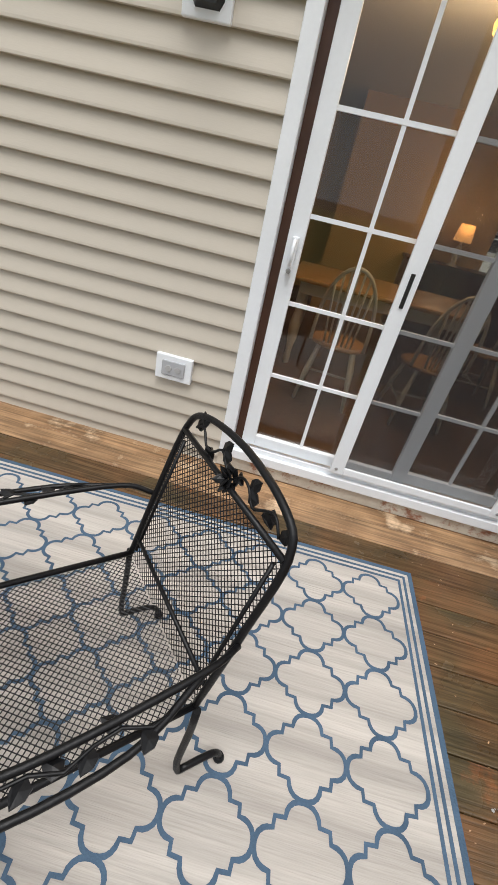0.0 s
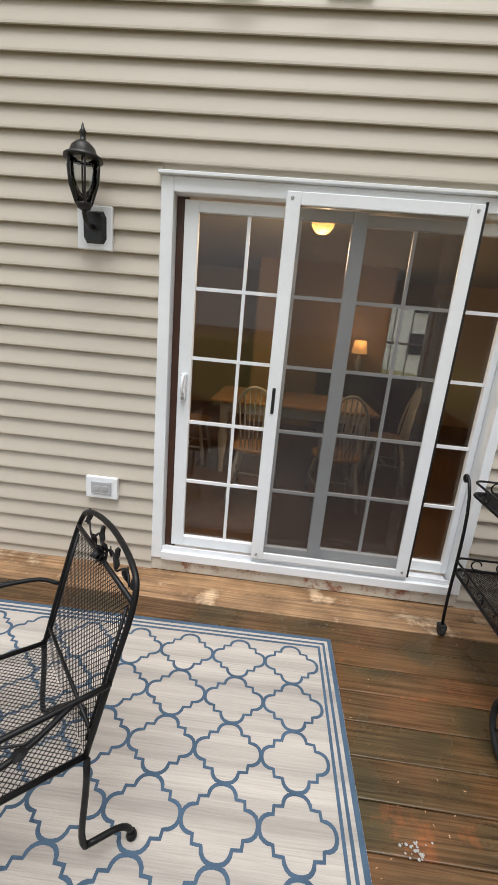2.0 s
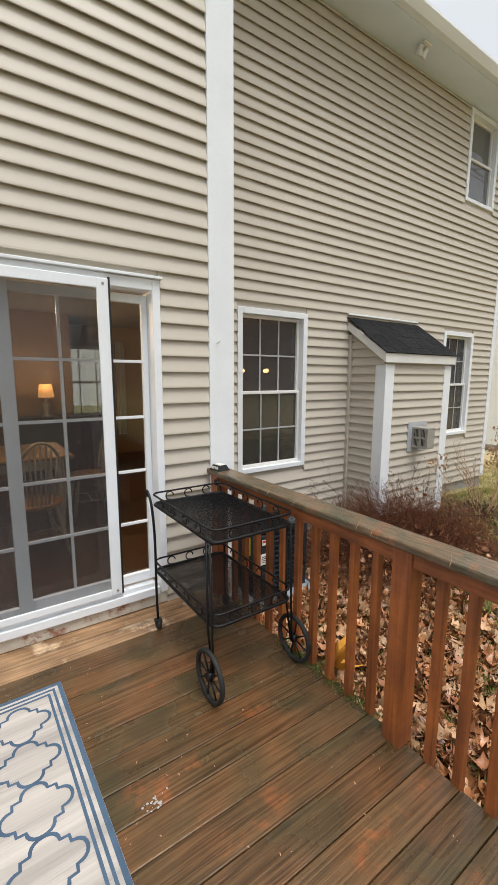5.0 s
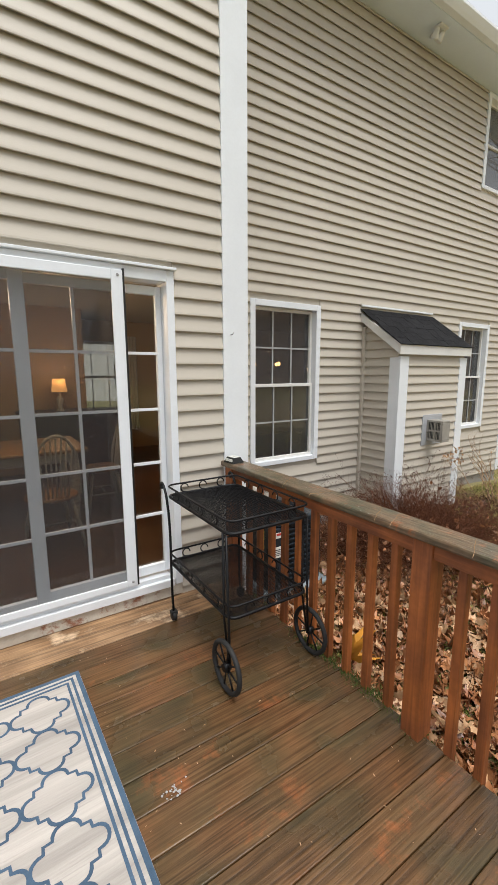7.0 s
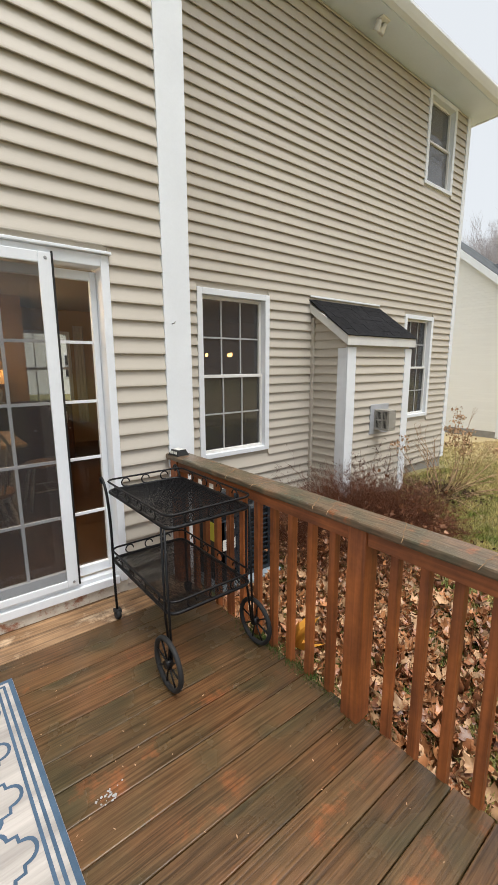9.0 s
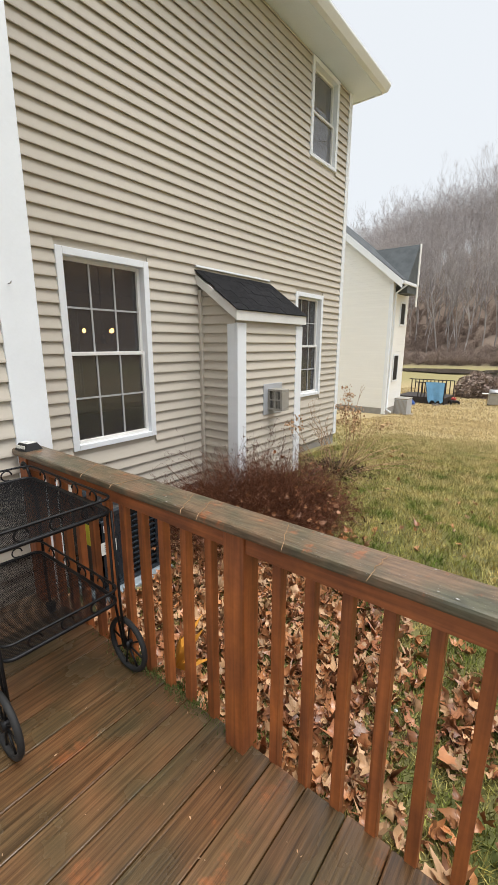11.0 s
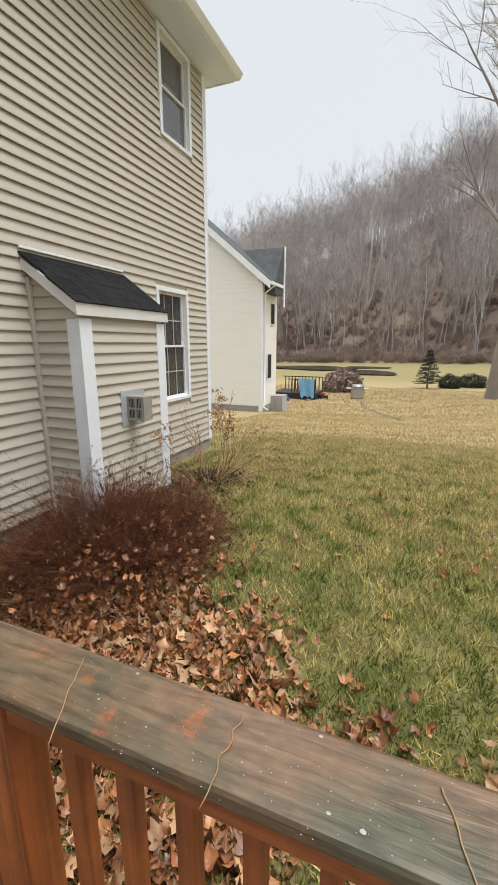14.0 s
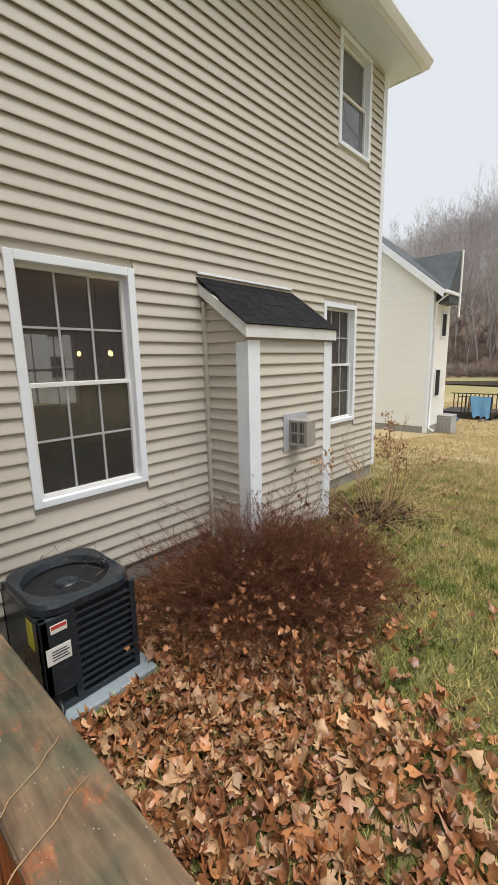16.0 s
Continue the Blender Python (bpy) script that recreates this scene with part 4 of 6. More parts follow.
# ---- wall fixtures by the door ----
lantern = thing("wall_lantern", pose(-0.556, WL - 0.022, 1.957), "black wall lantern with clear panes on a white block", "wall lamp")
part("mounting_block", box(B(), -0.095, -0.022, -0.105, 0.09, 0.0, 0.105, 0.006), WHITE, lantern)
bm = B()
prof = [(-0.045, -0.075), (0.045, -0.075), (0.06, -0.05), (0.06, 0.05), (0.045, 0.078), (-0.045, 0.078), (-0.06, 0.05), (-0.06, -0.05)]
f0 = [bm.verts.new((a, -0.022, b)) for a, b in prof]
f1 = [bm.verts.new((a * 0.8, -0.05, b * 0.85)) for a, b in prof]
bm.faces.new(f1)
bm.faces.new(f0[::-1])
for i in range(8):
    bm.faces.new((f0[i], f0[(i + 1) % 8], f1[(i + 1) % 8], f1[i]))
part("backplate", bm, BLACK_PLASTIC, lantern)
part("arm", tube(B(), bez((0, -0.045, 0.0), (0, -0.13, -0.02), (0, -0.14, 0.03), (0, -0.14, 0.055)), 0.011), BLACK_PLASTIC, lantern)
cage = part("cage", lathe(B(), [(0.012, 0.085), (0.03, 0.095), (0.036, 0.11), (0.034, 0.118)], 6, pose(0, -0.14, -0.035) @ Matrix.Diagonal((1.15, 1.15, 1, 1))), BLACK_PLASTIC, lantern)
for k in range(6):
    t = math.pi / 3 * k
    c, s = math.cos(t), math.sin(t)
    part("cage_bar", tube(B(), [(0.041 * c, -0.14 + 0.041 * s, 0.08), (0.071 * c, -0.14 + 0.071 * s, 0.165), (0.078 * c, -0.14 + 0.078 * s, 0.24), (0.071 * c, -0.14 + 0.071 * s, 0.265)], 0.005, 6), BLACK_PLASTIC, cage)
g = part("glass", lathe(B(), [(0.03, 0.12), (0.056, 0.20), (0.062, 0.275), (0.057, 0.298)], 6, pose(0, -0.14, -0.035) @ Matrix.Diagonal((1.15, 1.15, 1, 1))), LAMP_GLASS, lantern)
part("roof_cap", lathe(B(), [(0.078, 0.30), (0.076, 0.312), (0.055, 0.325), (0.046, 0.352), (0.026, 0.372), (0.012, 0.38), (0.010, 0.40), (0.016, 0.41), (0.008, 0.425), (0.002, 0.45)], 18, pose(0, -0.14, -0.035) @ Matrix.Diagonal((1.15, 1.15, 1, 1))), BLACK_PLASTIC, lantern)

outlet = thing("outdoor_outlet", pose(-0.532, WL - 0.022, 0.525), "white outdoor outlet box with a grey clear cover", "outlet")
part("plate", box(B(), -0.098, -0.028, -0.068, 0.098, 0, 0.068, 0.005), WHITE, outlet)
part("cover", box(B(), -0.062, -0.036, -0.040, 0.062, -0.028, 0.040, 0.004), SCREEN_GREY, outlet, "grey see-through flap")
for u in (-0.025, 0.025):
    part("socket", lathe(B(), [(0.018, 0), (0.016, 0.004)], 14, pose(u, -0.036, 0, 90)), BAR_GREY, outlet)


def wall_vent(x, label, hooded):
    v = thing("dryer_vent" if hooded else "exhaust_vent", pose(x, WL - 0.022, 3.09), label, "vent")
    bm = B()
    for q in ((-0.10, -0.105, -0.062, 0.105), (0.062, -0.105, 0.10, 0.105), (-0.062, 0.07, 0.062, 0.105), (-0.062, -0.105, 0.062, -0.07)):
        box(bm, q[0], -0.035, q[1], q[2], 0, q[3], 0.005)
    part("vent_frame", bm, WHITE_OLD, v)
    part("backing", box(B(), -0.062, -0.006, -0.07, 0.062, -0.002, 0.07), BLACK_PLASTIC if not hooded else WHITE_OLD, v)
    if hooded:
        for k in range(4):
            part("louvre", box(B(), -0.061, -0.034, -0.01 + k * 0.02, 0.061, -0.012, -0.002 + k * 0.02, 0.002), WHITE_OLD, v)
        part("hood", box(B(), -0.075, -0.06, -0.085, 0.075, -0.035, -0.03, 0.008), WHITE_OLD, v)
    else:
        part("flap", box(B(), -0.061, -0.03, 0.012, 0.061, -0.022, 0.03, 0.002, pose(0, 0, 0, -14)), WHITE_OLD, v)
        part("flap", box(B(), -0.061, -0.034, -0.02, 0.061, -0.026, -0.004, 0.002, pose(0, 0, 0, 12)), WHITE_OLD, v)
    return v


wall_vent(0.098, "white louvred exhaust vent on the siding", True)
wall_vent(0.60, "white vent frame with open flaps on the siding", False)

solar = thing("solar_light", pose(2.06, 1.88, 0.951, 0, 0, 8), "small black solar light with white panels on the rail cap", "light")
bm = B()
vs = [bm.verts.new(p) for p in ((-0.05, -0.055, 0), (0.05, -0.055, 0), (0.05, 0.055, 0), (-0.05, 0.055, 0), (-0.03, -0.04, 0.038), (0.03, -0.04, 0.038), (0.03, 0.04, 0.038), (-0.03, 0.04, 0.038))]
for f in ((3, 2, 1, 0), (4, 5, 6, 7), (0, 1, 5, 4), (1, 2, 6, 5), (2, 3, 7, 6), (3, 0, 4, 7)):
    bm.faces.new([vs[i] for i in f])
part("case", bm, BLACK_PLASTIC, solar)
for k in (-0.021, 0.021):
    part("panel", box(B(), -0.027, k - 0.016, 0.0385, 0.027, k + 0.016, 0.0405), PAPER, solar, "white panel")
    part("side_panel", box(B(), -0.047, k - 0.016, 0.012, -0.042, k + 0.016, 0.030), PAPER, solar, "white panel")

# ---- condenser ----
cond = thing("condenser_unit", pose(2.86, 2.425, -0.35), "dark grey outdoor air conditioning condenser on a plastic pad", "condenser")
CXW, CYW, CH = 0.29, 0.305, 0.66
part("base_pan", box(B(), -CXW, -CYW, 0.0, CXW, CYW, 0.035, 0.008), AC_DARK, cond)
part("coil", box(B(), -CXW + 0.03, -CYW + 0.03, 0.035, CXW - 0.03, CYW - 0.03, CH - 0.06), AC_BLACK, cond)
part("control_panel", box(B(), -CXW, -CYW + 0.0, 0.12, -CXW + 0.05, CYW, CH - 0.07, 0.01), AC_DARK, cond)
part("corner_panel", box(B(), -CXW, -CYW, 0.12, -CXW + 0.17, -CYW + 0.05, CH - 0.07, 0.01), AC_DARK, cond)
for (u, v) in ((-1, 1), (1, 1), (1, -1), (-0.4, -1)):
    cxp, cyp = u * (CXW - 0.02), v * (CYW - 0.02)
    part("corner_post", box(B(), cxp - 0.02, cyp - 0.02, 0.035, cxp + 0.02, cyp + 0.02, CH - 0.05, 0.006), AC_DARK, cond)
for k in range(11):
    z = 0.07 + k * 0.047
    bm = B()
    box(bm, -CXW + 0.17, -CYW + 0.004, z, CXW - 0.01, -CYW + 0.03, z + 0.014, 0.003)
    box(bm, CXW - 0.03, -CYW + 0.02, z, CXW - 0.004, CYW - 0.02, z + 0.014, 0.003)
    part("louvre", bm, AC_DARK, cond)
bm = B()
n, R = 40, 0.235
outer = []
for k in range(n):
    t = 2 * math.pi * (k + 0.5) / n
    c, s = math.cos(t), math.sin(t)
    q = 1 / max(abs(c), abs(s))
    q = min(q, 1.22)
    outer.append((c * q * (CXW + 0.004), s * q * (CYW + 0.004)))
rings = [[bm.verts.new((a, b, CH - 0.06)) for a, b in outer], [bm.verts.new((a, b, CH - 0.02)) for a, b in outer], [bm.verts.new((a * 0.96, b * 0.96, CH)) for a, b in outer],
         [bm.verts.new(((R + 0.02) * math.cos(2 * math.pi * (k + 0.5) / n), (R + 0.02) * math.sin(2 * math.pi * (k + 0.5) / n), CH - 0.005)) for k in range(n)],
         [bm.verts.new((R * math.cos(2 * math.pi * (k + 0.5) / n), R * math.sin(2 * math.pi * (k + 0.5) / n), CH - 0.05)) for k in range(n)]]
for p, q in zip(rings, rings[1:]):
    for k in range(n):
        bm.faces.new((p[k], p[(k + 1) % n], q[(k + 1) % n], q[k]))
part("top_shroud", bm, AC_DARK, cond)
part("fan_well", lathe(B(), [(R - 0.002, CH - 0.12), (R - 0.002, CH - 0.115)], 32), AC_BLACK, cond)
bm = B()
lathe(bm, [(0.075, CH - 0.075), (0.078, CH - 0.06), (0.06, CH - 0.045), (0.02, CH - 0.04)], 24)
fan = part("fan_hub", bm, AC_DARK, cond)
for k in range(4):
    bm = B()
    box(bm, 0.05, -0.055, -0.003, R - 0.012, 0.055, 0.003, 0.002, pose(0, 0, CH - 0.08, 0, 0, 90 * k + 20) @ pose(0, 0, 0, 22))
    part("blade", bm, AC_DARK, fan)
part("yellow_label", box(B(), -CXW - 0.003, -CYW + 0.10, 0.38, -CXW, -CYW + 0.19, 0.55), YELLOW, cond, "yellow energy label")
part("warning_label", box(B(), -CXW + 0.055, -CYW - 0.003, 0.50, -CXW + 0.145, -CYW, 0.55), PAPER, cond, "small white and red label")
part("label_print", box(B(), -CXW + 0.06, -CYW - 0.0045, 0.525, -CXW + 0.14, -CYW - 0.003, 0.545), RED_INK, cond)
part("rating_label", box(B(), -CXW + 0.02, -CYW - 0.003, 0.32, -CXW + 0.155, -CYW, 0.42), PAPER, cond, "white rating label")
for k in range(4):
    part("label_print", box(B(), -CXW + 0.05, -CYW - 0.0045, 0.34 + k * 0.017, -CXW + 0.145 - 0.012 * (k % 2), -CYW - 0.003, 0.346 + k * 0.017), DARK_INK, cond)
part("refrigerant_line", tube(B(), [(-CXW + 0.05, -CYW - 0.0, 0.10), (-CXW + 0.05, -CYW - 0.06, 0.08), (-CXW + 0.02, -CYW - 0.1, -0.03), (-CXW - 0.2, -CYW - 0.12, -0.05)], 0.016), BLACK_PLASTIC, cond)
pad = solid("equipment_pad", box(B(), 2.51, 2.03, -0.46, 3.22, 2.82, -0.351, 0.012), PAD, "grey plastic pad under the condenser", "pad")


# ---- dining room behind the glass ----
def point_lamp(name, place, watts, color=(1.0, 0.70, 0.42), size=0.08):
    d = bpy.data.lights.new(name, "POINT")
    d.energy, d.color, d.shadow_soft_size = watts, color, size
    ob = new(name, d)
    ob.location = place
    return ob


dome = thing("ceiling_light", pose(0.66, 3.1, 2.52), "lit amber glass ceiling light with a brass rim", "ceiling light")
part("canopy", lathe(B(), [(0.09, -0.035), (0.10, -0.02), (0.10, 0.0)], 24), OAK, dome)
part("stem", tube(B(), [(0, 0, -0.03), (0, 0, -0.16)], 0.012), OAK, dome)
part("glass_dome", lathe(B(), [(0.004, -0.275), (0.045, -0.265), (0.080, -0.225), (0.088, -0.19), (0.074, -0.15)], 28), DOME_GLOW, dome, "glowing amber glass")
point_lamp("ceiling_bulb", (0.66, 3.1, 2.12), 30)
lampt = thing("table_lamp", pose(1.52, 5.75, 1.05), "lit table lamp with an amber shade on the sideboard", "lamp")
part("base", lathe(B(), [(0.06, 0), (0.065, 0.015), (0.025, 0.04), (0.045, 0.12), (0.05, 0.17), (0.015, 0.23), (0.012, 0.27)], 20), CHAIR_WHITE, lampt)
part("shade", lathe(B(), [(0.105, 0.27), (0.08, 0.45), (0.078, 0.448), (0.102, 0.272)], 24), SHADE_GLOW, lampt, "glowing amber shade")
point_lamp("table_bulb", (1.52, 5.55, 1.62), 6)
side = thing("sideboard", pose(1.7, 5.85, 0.12), "dark wooden sideboard against the wall", "sideboard")
part("body", box(B(), -0.7, -0.22, 0.08, 0.7, 0.22, 0.90, 0.006), DARK_WOOD, side)
part("top", box(B(), -0.73, -0.25, 0.90, 0.73, 0.24, 0.93, 0.006), DARK_WOOD, side)
for k in range(3):
    d = part("door", box(B(), -0.68 + k * 0.46, -0.238, 0.12, -0.24 + k * 0.46, -0.221, 0.86, 0.004), DARK_WOOD, side)
    part("knob", lathe(B(), [(0.012, 0), (0.016, 0.012), (0.006, 0.02)], 12, pose(-0.28 + k * 0.46, -0.238, 0.55, 90)), STEEL, d)
for u in (-0.6, 0.6):
    part("foot", box(B(), u - 0.04, -0.2, 0.0, u + 0.04, 0.2, 0.08), DARK_WOOD, side)

chand = thing("chandelier", pose(4.45, 4.75, 1.55), "small lit brass chandelier with candle bulbs", "chandelier")
part("stem", tube(B(), [(0, 0, 0.97), (0, 0, 0.05)], 0.008), DARK_WOOD, chand)
part("body", lathe(B(), [(0.01, -0.02), (0.04, 0.02), (0.05, 0.05), (0.02, 0.10)], 16), DARK_WOOD, chand)
for k in range(3):
    t = 2 * math.pi * k / 3 + 0.5
    c, s = math.cos(t), math.sin(t)
    arm = part("arm", tube(B(), bez((0.03 * c, 0.03 * s, 0.04), (0.14 * c, 0.14 * s, -0.08), (0.24 * c, 0.24 * s, 0.0), (0.24 * c, 0.24 * s, 0.11)), 0.007), DARK_WOOD, chand)
    part("bulb", lathe(B(), [(0.008, 0.13), (0.022, 0.145), (0.024, 0.165), (0.014, 0.185), (0.002, 0.19)], 12, pose(0.24 * c, 0.24 * s, 0)), BULB_GLOW, arm, "glowing bulb")
point_lamp("chandelier_bulb", (4.45, 4.75, 1.95), 3)

dining = thing("dining_table", pose(0.62, 3.95, 0.12), "farmhouse dining table with honey oak top and cream turned legs", "table")
part("tabletop", box(B(), -0.78, -0.47, 0.72, 0.78, 0.47, 0.755, 0.012), OAK, dining)
bm = B()
for q in ((-0.68, -0.38, 0.68, -0.355), (-0.68, 0.355, 0.68, 0.38), (-0.70, -0.355, -0.675, 0.355), (0.675, -0.355, 0.70, 0.355)):
    box(bm, q[0], q[1], 0.62, q[2], q[3], 0.72)
part("apron", bm, CHAIR_WHITE, dining)
for u in (-0.66, 0.66):
    for v in (-0.34, 0.34):
        part("leg", lathe(B(), [(0.022, 0), (0.03, 0.05), (0.024, 0.12), (0.045, 0.30), (0.048, 0.36), (0.03, 0.48), (0.042, 0.54), (0.042, 0.62)], 14, pose(u, v, 0)), CHAIR_WHITE, dining)


def windsor(mat):
    ch = thing("dining_chair", pose(0, 0, 0), "cream painted spindle-back dining chair at the table", "chair", group="dining chairs")
    bm = B()
    lathe(bm, [(0.17, 0.425), (0.205, 0.435), (0.21, 0.455), (0.19, 0.462)], 24)
    part("seat", bm, OAK, ch, "honey oak seat")
    hoop = [(0.19 * math.cos(t), -0.15 - 0.09 * math.sin(t), 0.46 + 0.52 * math.sin(t) ** 0.75) for t in [math.pi * k / 18 for k in range(19)]]
    part("hoop", tube(B(), hoop, 0.013), mat, ch)
    for k in range(-3, 4):
        u = k * 0.042
        top = 0.46 + 0.52 * math.sqrt(max(0.05, 1 - (u / 0.2) ** 2))
        part("spindle", tube(B(), [(u * 0.75, -0.155, 0.46), (u, -0.15 - 0.09 * (top - 0.46) / 0.52, top)], 0.0075, 6), mat, ch)
    for sx in (-1, 1):
        for sy in (-1, 1):
            part("leg", tube(B(), [(sx * 0.12, sy * 0.12, 0.43), (sx * 0.16, sy * 0.16, 0.22), (sx * 0.19, sy * 0.19, 0.0)], 0.017, 8, radii=[0.014, 0.02, 0.011]), mat, ch)
    bm = B()
    for sx in (-1, 1):
        tube(bm, [(sx * 0.165, -0.165, 0.19), (sx * 0.165, 0.165, 0.19)], 0.010, 6)
    tube(bm, [(-0.165, 0, 0.19), (0.165, 0, 0.19)], 0.010, 6)
    part("stretcher", bm, mat, ch)
    return ch


w_chair = windsor(CHAIR_WHITE)
w_chair.matrix_world = pose(1.00, 3.10, 0.12, 0, 0, 8)
for u, v, a in ((0.32, 3.08, -6), (1.62, 3.95, 88), (-0.42, 3.9, -92)):
    copy_thing(w_chair, pose(u, v, 0.12, 0, 0, a))
curtain = B()
for x0c in (1.86, 2.98, 4.12, 5.42):
    pts = [(x0c + 0.012 * k, 7.32 + 0.02 * math.sin(k * 1.3)) for k in range(16)]
    for (a, b), (c, d) in zip(pts, pts[1:]):
        f = [curtain.verts.new(p) for p in ((a, b, 0.5), (c, d, 0.5), (c, d, 2.25), (a, b, 2.25))]
        curtain.faces.new(f)
solid("curtain", curtain, ROOM_CEIL, "tan curtains beside the front windows", "curtain")

# front windows of the room, and the pale house across the street that shows through them
FRONT = [(2.05, 0.85, 2.95, 2.15), (4.30, 0.85, 5.40, 2.15)]
bm = B()
xs = [-4.04, 2.05, 2.95, 4.30, 5.40, END - 0.16]
for a, b in zip(xs, xs[1:]):
    hole = any(h[0] <= (a + b) / 2 <= h[2] for h in FRONT)
    for c, d in ((0.12, 0.85), (0.85, 2.15), (2.15, 2.52)):
        if not (hole and c == 0.85):
            box(bm, a, 7.4, c, b, 7.52, d)
solid("wall_front", bm, ROOM_WALL, "ochre painted front wall with windows", "wall", "structure")
for i, h in enumerate(FRONT):
    w = thing("window_%d" % (4 + i), pose(0, 7.4, 0), "white front window of the dining room", "window", kind="structure")
    bm = B()
    for q in ((h[0], h[1], h[0] + 0.05, h[3]), (h[2] - 0.05, h[1], h[2], h[3]), (h[0] + 0.05, h[3] - 0.05, h[2] - 0.05, h[3]), (h[0] + 0.05, h[1], h[2] - 0.05, h[1] + 0.05), (h[0] + 0.05, 1.48, h[2] - 0.05, 1.52)):
        box(bm, q[0], 0.03, q[1], q[2], 0.09, q[3])
    part("window_frame", bm, WHITE, w)
    bm = B()
    for k in (1, 2):
        u = h[0] + (h[2] - h[0]) * k / 3
        box(bm, u - 0.008, 0.045, h[1] + 0.05, u + 0.008, 0.06, h[3] - 0.05)
    part("glazing_bar", bm, WHITE, w)


def plain_house(name, m, w, d, h, label):
    hs = thing(name, m, label, "house")
    part("wall", box(B(), -w / 2, 0, -0.6, w / 2, d, h), SIDING_PALE, hs)
    bm = B()
    vs = [bm.verts.new(p) for p in ((-w / 2 - 0.3, -0.3, h), (w / 2 + 0.3, -0.3, h), (w / 2 + 0.3, d + 0.3, h), (-w / 2 - 0.3, d + 0.3, h), (-w / 2 - 0.3, d / 2, h + 2.6), (w / 2 + 0.3, d / 2, h + 2.6))]
    for f in ((0, 1, 5, 4), (2, 3, 4, 5), (0, 4, 3), (1, 2, 5), (3, 2, 1, 0)):
        bm.faces.new([vs[i] for i in f])
    part("roof", bm, SHINGLE, hs)
    for u in (-0.3, 0.0, 0.3):
        for v in (1.2, 3.7):
            win = part("window", box(B(), u * w - 0.45, -0.04, v, u * w + 0.45, -0.002, v + 1.3), AC_BLACK, hs, "dark window")
            bm = B()
            for q in ((-0.5, -0.05, 0.5, 0.0), (-0.5, 1.3, 0.5, 1.36), (-0.5, 0, -0.45, 1.3), (0.45, 0, 0.5, 1.3), (-0.45, 0.63, 0.45, 0.68)):
                box(bm, u * w + q[0], -0.06, v + q[1], u * w + q[2], -0.041, v + q[3])
            part("window_frame", bm, WHITE, win)
    return hs


plain_house("house_across", pose(8.5, 27, -0.4), 16, 9, 5.2, "pale sided house across the street")

# ---- neighbour's house ----
nb = thing("neighbour_house", pose(19.5, 6.18, -1.55), "pale cream sided neighbouring house with grey gable roofs", "house")
bm = B()
W, H, RISE = 8.4, 6.0, 3.4
sec = [(0, 0), (W, 0), (W, H), (W / 2, H + RISE), (0, H)]
e0, e1 = [bm.verts.new((0, a, b)) for a, b in sec], [bm.verts.new((2.1, a, b)) for a, b in sec]
bm.faces.new(e0)
bm.faces.new(e1[::-1])
for i in range(5):
    bm.faces.new((e0[i], e0[(i + 1) % 5], e1[(i + 1) % 5], e1[i]))
nb_wall = part("wall", bm, SIDING_PALE, nb)
for k in range(84):
    z = 0.27 + k * 0.102
    ya = max(0.12, (z + 0.09 - H) / RISE * W / 2)
    if ya < 3.9:
        part("siding_board", box(B(), -0.016, ya, z, -0.001, 4.1, z + 0.085), SIDING_PALE, nb_wall)
for k in range(38):
    z = 0.25 + k * 0.15
    part("siding_board", box(B(), 0.12, -0.014, z, 2.08, -0.001, z + 0.13), SIDING_PALE, nb_wall)
bm = B()
for sg in (0, 1):
    ya, yb = (-0.45, W / 2) if sg == 0 else (W + 0.45, W / 2)
    za = H - 0.45 * RISE / (W / 2)
    vs = [bm.verts.new(p) for p in ((-0.25, ya, za + 0.12), (2.2, ya, za + 0.12), (2.2, yb, H + RISE + 0.12), (-0.25, yb, H + RISE + 0.12), (-0.25, ya, za), (2.2, ya, za), (2.2, yb, H + RISE), (-0.25, yb, H + RISE))]
    for f in ((0, 1, 2, 3), (7, 6, 5, 4), (0, 4, 5, 1), (1, 5, 6, 2), (2, 6, 7, 3), (3, 7, 4, 0)):
        bm.faces.new([vs[i] for i in f])
ROOF_GREY = material("grey_green_shingle", (0.075, 0.085, 0.09), 0.8, spread=0.25, scale=3, fine=30, bump=0.4)
part("roof", bm, ROOF_GREY, nb)
bm = B()
vs = [bm.verts.new(p) for p in ((-0.28, -0.46, H - 0.62), (-0.28, W / 2, H + RISE - 0.18), (-0.28, W / 2, H + RISE + 0.14), (-0.28, -0.46, H - 0.30), (-0.24, -0.46, H - 0.62), (-0.24, W / 2, H + RISE - 0.18), (-0.24, W / 2, H + RISE + 0.14), (-0.24, -0.46, H - 0.30))]
for f in ((0, 1, 2, 3), (7, 6, 5, 4), (0, 4, 5, 1), (1, 5, 6, 2), (2, 6, 7, 3), (3, 7, 4, 0)):
    bm.faces.new([vs[i] for i in f])
part("rake_board", bm, WHITE, nb)
part("gutter", box(B(), -0.25, -0.56, H - 0.45, 1.4, -0.44, H - 0.32, 0.02), WHITE, nb)
part("corner_board", box(B(), -0.03, -0.03, 0, 0.12, 0.12, H - 0.4), WHITE, nb)
part("downspout", tube(B(), [(0.2, -0.5, H - 0.45), (0.16, -0.1, H - 0.75), (0.16, -0.06, 0.2), (0.1, -0.3, 0.1)], 0.045), WHITE, nb)
part("foundation", box(B(), -0.01, -0.01, -0.5, 2.1, W, 0.26), CONCRETE, nb)
